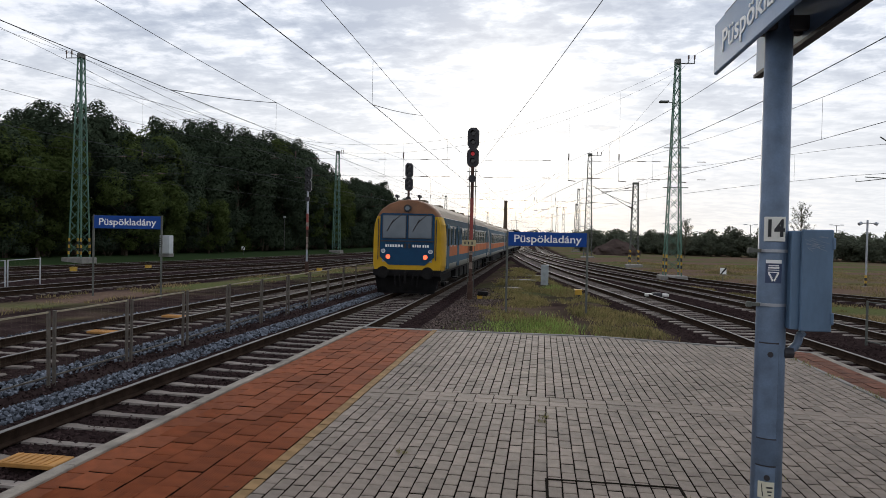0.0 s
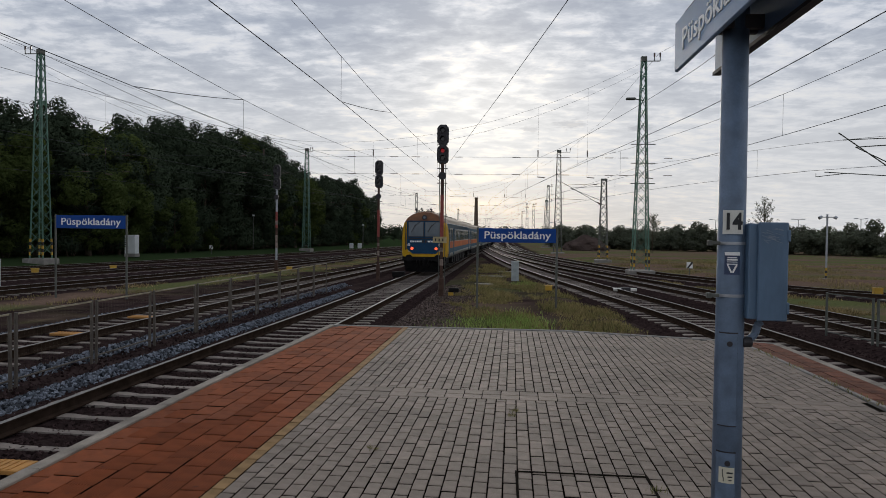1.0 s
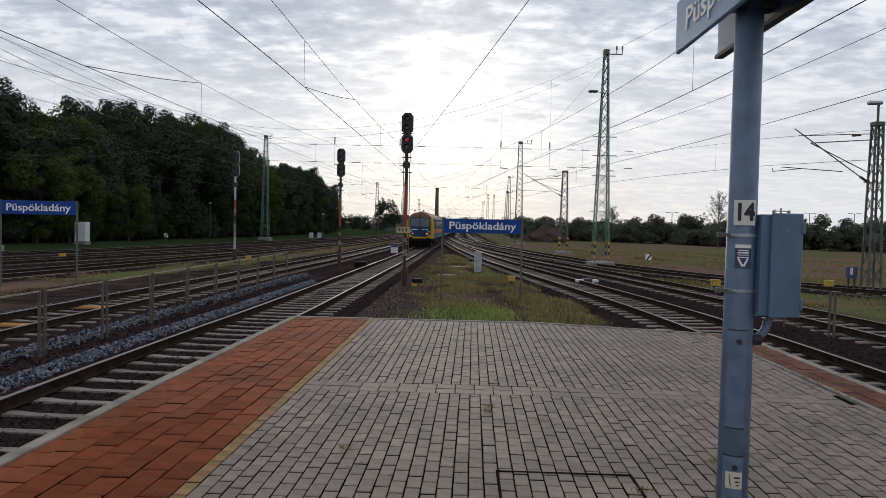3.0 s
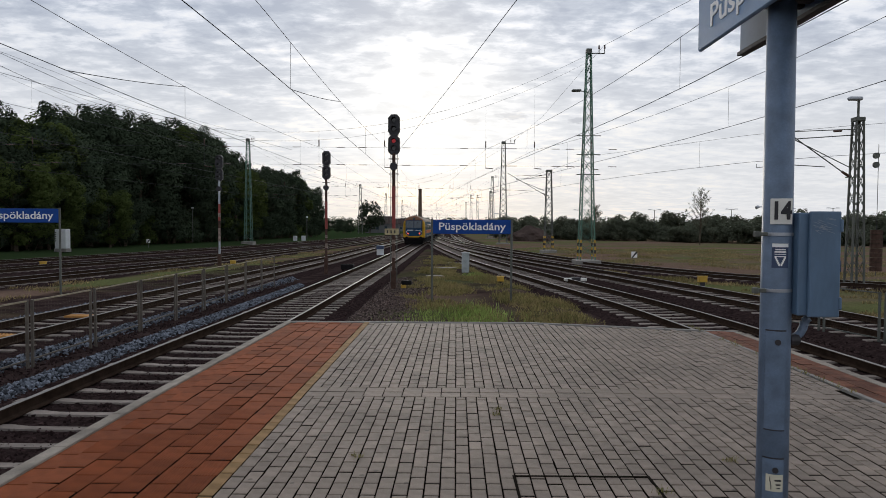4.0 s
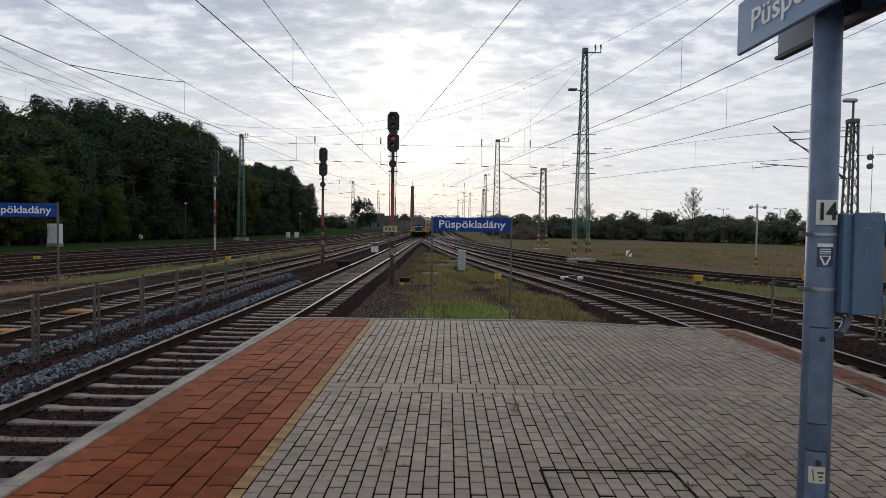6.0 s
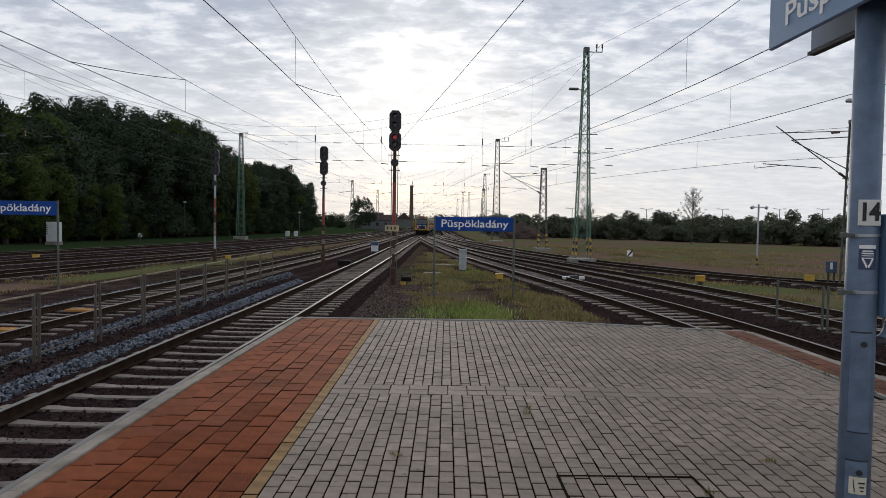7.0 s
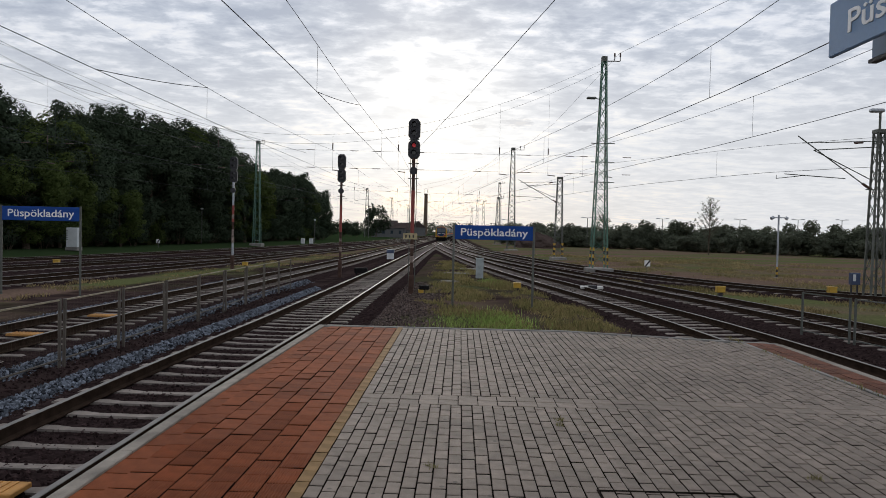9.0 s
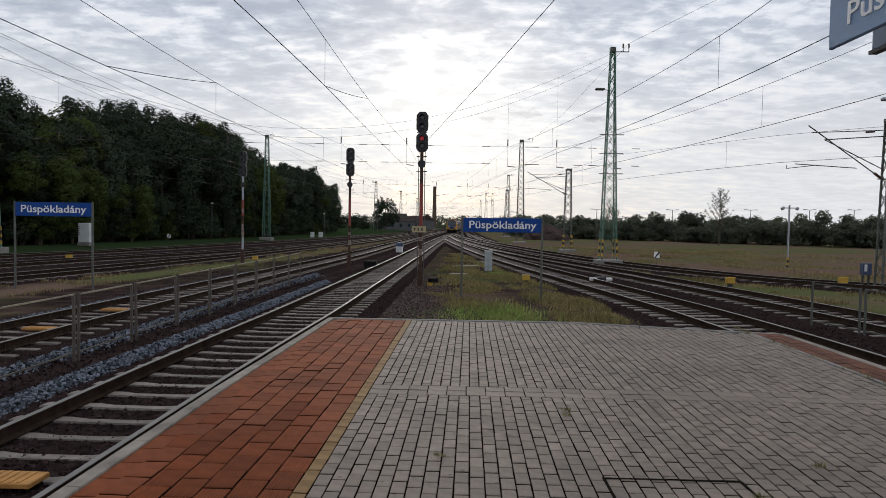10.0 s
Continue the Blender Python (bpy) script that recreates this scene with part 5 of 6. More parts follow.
        el.append((0.115 - 0.07 * (1 - math.cos(a)) , -0.01 - 0.0 * k, 1.345 - 0.075 * math.sin(a)))
    el = [(0.125, -0.02, 1.36)] + el + [(0.03, -0.02, 1.27)]
    part("conduit", rods(*[(a, b, 0.017) for a, b in zip(el, el[1:])], n=12), "pole_paint", pl)
    part("conduit_gland", rods(((0.045, -0.02, 1.27), (0.085, -0.015, 1.27), 0.024), n=12), "black", pl)
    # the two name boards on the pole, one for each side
    for x, mt in ((-0.095, "sign_faded_lit"), (0.115, "sign_faded_lit")):
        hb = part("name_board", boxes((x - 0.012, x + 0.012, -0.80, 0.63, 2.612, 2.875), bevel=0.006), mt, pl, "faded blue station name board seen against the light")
        if x > 0:
            part("board_frame", boxes((x - 0.02 if x > 0 else x + 0.004, x + 0.02 if x > 0 else x + 0.012, -0.81, 0.64, 2.595, 2.612)), "black", hb)
        side = -1 if x < 0 else 1
        lettering("Püspökladány", 0.150, "lettering", hb, Matrix.Translation((x + side * 0.014, -0.085, 2.735)) @ (pose(0, 0, 0, 90, 0, -90) if side < 0 else pose(0, 0, 0, 90, 0, 90)), 0.0015, width=1.12)
    part("bracket", boxes((-0.10, 0.12, -0.05, -0.01, 2.64, 2.70), (-0.10, 0.12, 0.02, 0.06, 2.64, 2.70), bevel=0.004), "black", pl)
    part("lamp_casing", boxes((-0.07, 0.10, -0.78, 0.60, 2.85, 2.93), bevel=0.01), "black", pl, "dark casing over the boards")


lamp_pole()


# ---- fences ----
def fence_panel(length, z0, z1, mat, label, group):
    """One panel along its own y axis: two uprights, rails and upright wires."""
    fp = thing("fence_panel", pose(0, 0, 0), label, "fence", group)
    for y in (0.035, length - 0.035):
        part("post", boxes((-0.022, 0.022, y - 0.022, y + 0.022, z0 - 0.1, z1), bevel=0.004), mat, fp)
    part("top_rail", boxes((-0.014, 0.014, 0.05, length - 0.05, z1 - 0.035, z1 - 0.010)), "fence_top" if mat == "fence" else mat, fp)
    part("bottom_rail", boxes((-0.012, 0.012, 0.05, length - 0.05, z0 + 0.16, z0 + 0.185)), mat, fp)
    bm = bmesh.new()
    for y in np.arange(0.12, length - 0.08, 0.10):
        rod(bm, (0, y, z0 + 0.18), (0, y, z1 - 0.03), 0.0006, 4)
    for z in np.arange(z0 + 0.3, z1 - 0.1, 0.25):
        rod(bm, (0.003, 0.05, z), (0.003, length - 0.05, z), 0.0006, 4)
    tagged(part("wire_mesh", bm, "mesh_wire", fp), kind="stuff")
    return fp


def fences():
    first = fence_panel(2.02, -0.80, 0.42, "fence", "brown steel fence panel with wire mesh between tracks", "track fence")
    first.matrix_world = pose(-5.75, 9.80, 0)
    for k in range(-7, 9):
        if k:
            copy_thing(first, pose(-5.75 + 0.006 * math.sin(k * 3.1), 9.80 + 2.1 * k, 0.008 * math.sin(k * 5.0), 0, 0.7 * math.sin(k * 2.3), 0.4 * math.sin(k * 1.7)))
    q = fence_panel(1.58, -0.78, 0.38, "mast_grey", "grey steel fence panel with wire mesh beside the curving track", "right fence")
    q.matrix_world = pose(10.02, 17.65, 0, 0, 0, 193)
    for k in range(1, 4):
        copy_thing(q, pose(10.02 + 0.375 * k, 17.65 - 1.62 * k, 0, 0, 0, 193))
    g = fence_panel(2.7, -0.70, 0.40, "galvanised", "grey steel fence panel behind the third track", "left fence")
    g.matrix_world = pose(-19.65, 25.1, 0, 0, 0, 12.5)
    copy_thing(g, pose(-19.0, 22.3, 0, 0, 0, 12.5))


fences()


# ---- overhead line ----
def strand(r):
    return [(r * math.cos(k * 1.2566), r * math.sin(k * 1.2566)) for k in range(5)]


def wires():
    spans = [47, 96, 165, 256, 340]
    zc = dict(A=5.58, B=5.54, C=5.5, D=5.4, E=5.34, F=5.18, G=4.92, J=5.2)
    first = dict(A=19.3, B=24.4, C=30.0, D=34.0, E=17.9, F=23.4, G=36.0, J=104.0)        # where the first dropper hangs
    for k in "ABCDEFGJ":
        f = TX[k]
        lo = {"G": 24, "J": 96}.get(k, -13)
        hi = {"E": 138, "F": 150, "G": 198, "J": 330}.get(k, 340)
        ow = thing("overhead_line", pose(0, 0, 0), "dark contact wire hung from a catenary wire over the track", "overhead wire", "overhead lines")
        ys = [y for y in np.arange(lo, hi + 0.1, 3.0)]

        def mz(y):
            base = zc[k] + {"B": -0.12, "F": 0.12}.get(k, 0.0)
            if y < 26:
                return base + 1.25 + min(0.5, 0.12 * ((26 - y) / 10) ** 2)
            if y <= 47:
                return base + 1.25 + 0.5 * ((y - 26) / 21) ** 2
            for a, b in zip(spans, spans[1:]):
                if a <= y <= b + 1e-6:
                    u = (y - a) / (b - a)
                    return base + 1.75 - 0.45 * 4 * u * (1 - u)
            return base + 1.7
        sweep([(f(y), y, zc[k]) for y in ys], strand(0.010), "contact_wire", "wire", ow)
        sweep([(f(y), y, mz(y)) for y in ys], strand(0.008), "catenary_wire", "wire", ow)
        for y in np.arange(first[k], min(hi, 150), 17.0):
            part("dropper", rods(((f(y), y, zc[k]), (f(y), y, mz(y)), 0.005), n=4), "wire", ow)
        link = {"A": (19.4, 28.0), "B": (17.0, 24.4)}.get(k)
        if link:                                               # slack jumper from the contact wire up to the catenary
            ya, yb = link
            pts = []
            for i in range(9):
                u = i / 8
                y = ya + (yb - ya) * u
                pts.append((f(y) + 0.02, y, zc[k] + (mz(yb) - zc[k]) * u - 0.05 * 4 * u * (1 - u)))
            sweep(pts, strand(0.011), "jumper", "wire", ow)
    # single wires: a crossing catenary and the feeders on the mast tops
    for pts, words in (([(5.6, 0.0, 7.2), (3.12, 16.0, 7.0), (1.75, 25.0, 7.0), (-2.0, 49.5, 7.2)], "single dark wire crossing between two tracks"),
                       ([(26.7, -13, 14.5), (19.6, 17, 13.7), (12.45, 47.3, 14.35), (12.0, 73, 13.7), (11.6, 99, 14.4)], "dark feeder wire on the mast tops"),
                       ([(-35.5, -14, 15.0), (-34.2, 16, 14.2), (-32.8, 46, 14.9), (-28.6, 68, 13.6), (-24.4, 91, 13.7)], "dark feeder wire on the mast tops"),
                       ([(-23.6, 10.0, 12.5), (-17.2, 29.5, 8.84), (-15.0, 36.2, 7.58), (-13.2, 42.0, 6.6)], "dark wire slanting down over the sidings"),
                       ([(-23.8, 10.0, 9.0), (-17.2, 29.5, 8.11), (-15.2, 35.4, 7.88), (-10.0, 51.0, 7.4)], "dark wire crossing high over the sidings"),
                       ([(-24.0, 10.0, 12.9), (-24.0, 40.3, 10.66), (-24.0, 49.4, 10.06), (-25.2, 91.0, 9.0)], "dark wire running to a lattice mast")):
        fw = thing("feeder_wire", pose(0, 0, 0), words, "overhead wire", "feeder wires")
        sweep(pts, strand(0.010), "strand", "wire", fw)
    # cross spans between pairs of masts
    pairs = [((-31.6, 46.0, 14.0), (11.35, 47.3, 13.9), 47, "ABCDEFG"), ((-25.2, 91, 13.2), (10.0, 99, 14.0), 96, "ABCDFG"), ((-23.7, 199, 13.8), (13, 165, 13.8), 180, "ABCDJ"), ((-21, 254, 13.8), (11.5, 260, 13.8), 257, "ABCDJ"), ((-19, 320, 13.8), (12, 340, 13.8), 330, "ABCDJ")]
    for a, b, y, ks in pairs:
        cs = thing("cross_span", pose(0, 0, 0), "sagging cross-span cables between two lattice masts", "overhead wire", "cross spans")
        a, b = Vector(a), Vector(b)

        def sag(u, z_drop, depth):
            p = a.lerp(b, u)
            p.z -= z_drop + depth * 4 * u * (1 - u)
            return p
        us = [i / 24 for i in range(25)]
        for drop, depth in ((0.2, 5.6), (0.7, 5.7)):
            pts = [sag(u, drop, depth) for u in us]
            sweep([tuple(p) for p in pts], strand(0.008), "span_cable", "wire", cs)
        for z in (7.15, 5.95):
            p, q = a.copy(), b.copy()
            p.z = q.z = z
            part("cross_wire", rods((p, q, 0.0065), n=5), "wire", cs)
            for k in ks:
                u = (TX[k](y) - a.x) / (b.x - a.x)
                for du in (-0.035, 0.035):
                    c = p.lerp(q, u + du)
                    part("insulator", rods((c - Vector((0.28, 0, 0)), c + Vector((0.28, 0, 0)), 0.024), n=6), "insulator", cs)
        for k in ks:
            u = (TX[k](y) - a.x) / (b.x - a.x)
            top, low = sag(u, 0.2, 5.6), a.lerp(b, u)
            part("hanger", rods((top, (low.x, low.y, 7.15), 0.0045), ((low.x, low.y, 7.15), (low.x, low.y, 5.75), 0.008), n=5), "wire", cs)
            part("insulator", rods(((low.x, low.y, 7.2), (low.x, low.y, 7.65), 0.04), n=8), "insulator", cs)
            part("insulator", rods(((low.x, low.y, 5.8), (low.x + 0.5, low.y, 5.75), 0.03), n=6), "insulator", cs)


wires()


# ---- trees ----
def leaf_cloud(centres, per, size, seed, flat=1.0):
    """Small leaf sprays scattered through clumps given as (x, y, z, radius)."""
    rng = np.random.default_rng(seed)
    vs, fs = [], []
    for cx, cy, cz, r in centres:
        n = max(8, int(per * r * r))
        d = rng.normal(size=(n, 3))
        d /= np.linalg.norm(d, axis=1)[:, None]
        rad = r * rng.uniform(0.55, 1.08, n) ** 0.8
        c = d * rad[:, None]
        c[:, 2] *= flat * 0.85
        c += (cx, cy, cz)
        nrm = d * 0.9 + (0, 0, 0.5) + rng.normal(size=(n, 3)) * 0.26      # leaves face outwards and up
        u = np.cross(nrm, rng.normal(size=(n, 3)))
        u /= np.linalg.norm(u, axis=1)[:, None]
        w = np.cross(nrm, u)
        w /= np.linalg.norm(w, axis=1)[:, None]
        s = size * rng.uniform(0.5, 1.4, n)[:, None]
        o = len(vs)
        w /= np.linalg.norm(w, axis=1)[:, None]
        p = np.stack([c - u * s, c + w * s * 0.8, c + u * s * 0.7 - w * s * 0.35], axis=1).reshape(-1, 3)
        vs.extend(map(tuple, p.tolist()))
        fs.extend((o + 3 * i, o + 3 * i + 1, o + 3 * i + 2) for i in range(n))
    return vs, fs


def tree(height, spread, seed, leaf, label, low=0.16, size=0.19, per=230, group="wood"):
    rng = random.Random(seed)
    tr = thing("tree", pose(0, 0, 0), label, "tree", group)
    bm = bmesh.new()
    top = height * 0.62
    lean = Vector((rng.uniform(-0.4, 0.4), rng.uniform(-0.4, 0.4), 0))
    rod(bm, (0, 0, -0.5), lean * 0.5 + Vector((0, 0, top * 0.55)), height * 0.020, 8, height * 0.014)
    rod(bm, lean * 0.5 + Vector((0, 0, top * 0.54)), lean + Vector((0, 0, top * 1.25)), height * 0.014, 7, height * 0.004)
    part("trunk", bm, "bark", tr)
    centres = []
    n = 26
    for i in range(n):
        f = low + (0.93 - low) * (i + 0.5) / n
        a = i * 2.4 + rng.uniform(-0.5, 0.5)
        env = math.sin(math.pi * min(1, max(0.02, (f - low) / (1.05 - low))) ** 0.75) ** 0.6
        rr = spread * env * rng.uniform(0.55, 1.0)
        c = Vector((math.cos(a) * rr, math.sin(a) * rr, height * f + rng.uniform(-0.4, 0.4))) + lean * f
        r = spread * rng.uniform(0.20, 0.46)
        centres.append((c.x, c.y, c.z, r))
        for k in range(3):                         # smaller sprays round each clump break its outline
            q = Vector((rng.gauss(0, 1), rng.gauss(0, 1), rng.gauss(0.3, 0.8))).normalized() * r * rng.uniform(0.75, 1.05)
            centres.append((c.x + q.x, c.y + q.y, c.z + q.z, r * rng.uniform(0.28, 0.45)))
        if i % 3 == 0:
            lb = bmesh.new()
            rod(lb, lean * f * 0.6 + Vector((0, 0, height * f * 0.72)), c, height * 0.006, 5, height * 0.0015)
            part("limb", lb, "bark", tr)
    vs, fs = leaf_cloud(centres, per, size, seed)
    me = soup("crown", vs, fs, leaf)
    cr = new("crown", me)
    cr.parent = tr
    tagged(cr, kind="stuff")
    return tr


def shrub(height, spread, seed, leaf, label, group, size=0.17, per=120, name="bush"):
    rng = random.Random(seed)
    sb = thing(name, pose(0, 0, 0), label, "bush", group)
    bm = bmesh.new()
    centres = []
    for i in range(15):
        a, rr, z = rng.uniform(0, 6.28), spread * rng.uniform(0.1, 0.8), height * rng.uniform(0.12, 0.85)
        centres.append((math.cos(a) * rr, math.sin(a) * rr, z, spread * rng.uniform(0.25, 0.45)))
        if i % 3 == 0:
            rod(bm, (math.cos(a) * rr * 0.1, math.sin(a) * rr * 0.1, -0.3), (math.cos(a) * rr, math.sin(a) * rr, z), 0.05, 5, 0.015)
    part("stem", bm, "bark", sb)
    vs, fs = leaf_cloud(centres, per, size, seed)
    cr = new("crown", soup("crown", vs, fs, leaf))
    cr.parent = sb
    tagged(cr, kind="stuff")
    return sb


def sapling(height, seed):
    """A slim young tree with many steep, thinly leaved branches."""
    rng = random.Random(seed)
    tr = thing("tree", pose(0, 0, 0), "slim feathery young tree rising above the scrub", "tree", "young trees")
    bm = bmesh.new()
    rod(bm, (0, 0, -0.4), (0.1, 0, height * 0.97), height * 0.011, 7, height * 0.002)
    part("trunk", bm, "bark", tr)
    sprays = []
    for i in range(30):
        f = 0.22 + 0.7 * i / 30
        a = i * 2.4 + rng.uniform(-0.5, 0.5)
        reach = height * (0.25 - 0.17 * f) * rng.uniform(0.7, 1.25)
        foot, tip = Vector((0.1 * f, 0, height * f * 0.9)), Vector((math.cos(a) * reach, math.sin(a) * reach, min(height * 1.02, height * f * 0.9 + reach * rng.uniform(1.1, 1.7))))
        lb = bmesh.new()
        rod(lb, foot, tip, height * 0.0045, 5, height * 0.001)
        part("branch", lb, "bark", tr)
        for k in (0.35, 0.6, 0.8, 1.0):
            p = foot.lerp(tip, k)
            sprays.append((p.x, p.y, p.z, rng.uniform(0.16, 0.34)))
    vs, fs = leaf_cloud(sprays, 230, 0.10, seed)
    cr = new("crown", soup("crown", vs, fs, "leaf_bush"))
    cr.parent = tr
    tagged(cr, kind="stuff")
    return tr


def place(protos, used, i, m):
    """The first use of a prototype moves it, later ones copy it."""
    p = protos[i]
    if i not in used:
        used.add(i)
        p.matrix_world = m
        return p
    k = p.scale
    return copy_thing(p, m @ Matrix.Diagonal((1 / k.x, 1 / k.y, 1 / k.z, 1)))


def woods():
    rng = random.Random(21)
    big = [tree(15.0, 4.6, 1, "leaf", "tall dark green oak at the edge of the wood"), tree(16.0, 4.2, 2, "leaf", "tall dark green oak at the edge of the wood"), tree(14.0, 5.0, 3, "leaf", "broad dark green tree at the edge of the wood"),
           tree(13.0, 4.2, 4, "leaf_light", "yellow-green tree at the edge of the wood"), tree(15.5, 4.8, 5, "leaf", "broad dark green tree at the edge of the wood")]
    small = [shrub(7.0, 3.6, 6, "leaf", "dark green undergrowth at the foot of the wood", "undergrowth", 0.16, 200), shrub(5.5, 3.2, 7, "leaf_light", "yellow-green bush at the foot of the wood", "undergrowth", 0.16, 200), shrub(8.5, 3.4, 8, "leaf", "dark green undergrowth at the foot of the wood", "undergrowth", 0.16, 200)]
    high = [15.0 * 0.95 + 1.2, 16.0 * 0.95 + 1.1, 14.0 * 0.95 + 1.3, 13.0 * 0.95 + 1.1, 15.5 * 0.95 + 1.2]
    ub, us = set(), set()
    # rise of the wood's top line over the eye, by bearing from the platform
    bearing = (-60, -41, -39, -37.2, -35, -34.2, -33.6, -31, -29, -25, -23.3, -21.1, -19.2, -18, -17.1, -16.5, -15.3, -14.5, -12.9, -11.1, -10.2)
    rise = (0.15, 0.159, 0.160, 0.205, 0.205, 0.172, 0.15, 0.149, 0.158, 0.153, 0.155, 0.148, 0.14, 0.125, 0.11, 0.086, 0.084, 0.091, 0.096, 0.078, 0.055)

    def top_at(x, y, half):
        b = math.degrees(math.atan2(x - 1.4, y))
        return 2.2 + 0.99 * min(float(np.interp(b + o, bearing, rise)) for o in (-half, 0, half)) * math.hypot(x - 1.4, y), b

    y = 24.0
    while y < 165:
        d = TX["D"](y)
        for row, off in ((0, 11.5), (1, 16.5), (2, 22.5)):
            x, yy = d - off + rng.uniform(-1.3, 1.3), y + rng.uniform(-1.5, 1.5)
            top, b = top_at(x, yy, 0.9)
            if b > -11.2:
                continue
            i = rng.choice((0, 1, 2, 4, 0, 1, 2, 4, 3) if row else (0, 2, 0, 4, 3))
            h = top / high[i] * (rng.uniform(0.70, 0.97), rng.uniform(0.84, 1.04), rng.uniform(0.9, 1.05))[row]
            place(big, ub, i, pose(x, yy, -0.6, 0, 0, rng.uniform(0, 360)) @ Matrix.Diagonal((h, h, h, 1)))
        for off in (8.3, 10.3):
            x, yy = d - off + rng.uniform(-0.6, 0.6), y + rng.uniform(-1, 1) + off
            top, b = top_at(x, yy, 0.9)
            if b > -10.6:
                continue
            h = rng.uniform(0.75, 1.05) * (0.62 if off < 9 else 0.85) * min(1.25, top / 12)
            place(small, us, rng.choice((0, 0, 1, 2, 2)), pose(x, yy, -0.6, 0, 0, rng.uniform(0, 360)) @ Matrix.Diagonal((h, h, h, 1)))
        y += 4.3
    # paler trees standing out before the dark wood: bearing, offset from the siding, rise
    for b, off, up in ((-32.6, 8.6, 0.085), (-30.6, 9.2, 0.075), (-31.2, 12.5, 0.132), (-38.5, 9.0, 0.10), (-40.5, 10.0, 0.125), (-17.2, 9.0, 0.085), (-26.5, 8.0, 0.05)):
        y = 20.0
        while math.degrees(math.atan2(TX["D"](y) - off - 1.4, y)) < b:
            y += 0.25
        x = TX["D"](y) - off
        h = (2.2 + up * math.hypot(x - 1.4, y)) / high[3]
        place(big, ub, 3, pose(x, y, -0.6, 0, 0, 40 * off) @ Matrix.Diagonal((h * 1.15, h * 1.15, h, 1)))
    # low dark trees beyond the end of the wood
    for k in range(16):
        x, yy = -56 + 2.15 * k + rng.uniform(-0.7, 0.7), 190 + 1.6 * k + rng.uniform(-6, 6)
        h = rng.uniform(0.72, 0.98) * (1.0 if k < 13 else 0.6)
        place(small, us, rng.choice((0, 2)), pose(x, yy, -0.6, 0, 0, rng.uniform(0, 360)) @ Matrix.Diagonal((h, h, h * 0.85, 1)))
    # scrub along the far side of the field
    sc = [shrub(4.2, 2.6, 11, "leaf_bush", "olive green scrub along the field", "scrub", 0.24, 170), shrub(3.6, 2.8, 12, "leaf_bush", "olive green scrub along the field", "scrub", 0.24, 170), shrub(4.8, 2.4, 13, "leaf_bush", "dark green scrub along the field", "scrub", 0.24, 170)]
    uc = set()
    s = 0.0
    while s < 1.0:
        for row in (0, 1, 2):
            x, y = 14 + 78 * s + row * 0.8, 150 - 76 * min(1, s * 1.15) + row * 3.4
            h = rng.uniform(0.8, 1.12) * (0.72, 1.0, 1.18)[row]
            place(sc, uc, rng.randrange(3), pose(x + rng.uniform(-1, 1), y + rng.uniform(-1, 1), -0.65, 0, 0, rng.uniform(0, 360)) @ Matrix.Diagonal((h * 1.15, h * 1.15, h, 1)))
        s += 0.030
    for x, y, h in ((39.0, 99, 1.0), (25.5, 108, 0.75), (62, 88, 0.6)):
        sp = sapling(8.4 * h, 31 + int(x))
        sp.matrix_world = pose(x, y, -0.6)
    lone = tree(9.5, 4.0, 40, "leaf", "lone dark tree beyond the tracks", 0.2, 0.3, 60, "lone trees")
    lone.matrix_world = pose(-21.5, 205, -0.6)
    # far belt of trees on the horizon
    vs, fs = [], []
    cr = []
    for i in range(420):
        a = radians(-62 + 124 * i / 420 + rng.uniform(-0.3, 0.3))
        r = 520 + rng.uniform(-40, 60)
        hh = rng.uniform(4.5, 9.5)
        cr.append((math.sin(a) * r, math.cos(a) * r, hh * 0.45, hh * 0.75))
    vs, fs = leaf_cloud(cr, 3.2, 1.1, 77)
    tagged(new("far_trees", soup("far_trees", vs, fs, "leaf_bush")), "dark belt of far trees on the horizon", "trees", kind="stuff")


woods()


# ---- grass and stones ----
def blades(name, spots, mat, tall, wide, seed, label):
    rng = np.random.default_rng(seed)
    n = len(spots)
    base = np.array(spots)
    a = rng.uniform(0, 6.283, n)
    h = tall * rng.uniform(0.35, 1.25, n) * base[:, 3]
    lean = rng.uniform(0.1, 0.7, n) * h
    side = np.stack([np.cos(a), np.sin(a), np.zeros(n)], 1) * (wide * rng.uniform(0.6, 1.4, n))[:, None]
    b = rng.uniform(0, 6.283, n)
    off = np.stack([np.cos(b) * lean, np.sin(b) * lean, h], 1)
    p0 = base[:, :3] - side
    p1 = base[:, :3] + side
    mid = base[:, :3] + off * np.array([0.4, 0.4, 0.6])
    tip = base[:, :3] + off
    v = np.stack([p0, p1, mid + side * 0.7, tip, mid - side * 0.7], 1).reshape(-1, 3)
    fs = []
    for i in range(n):
        o = 5 * i
        fs.append((o, o + 1, o + 2, o + 3, o + 4))
    tagged(new(name, soup(name, list(map(tuple, v.tolist())), fs, mat)), label, "grass", kind="stuff")


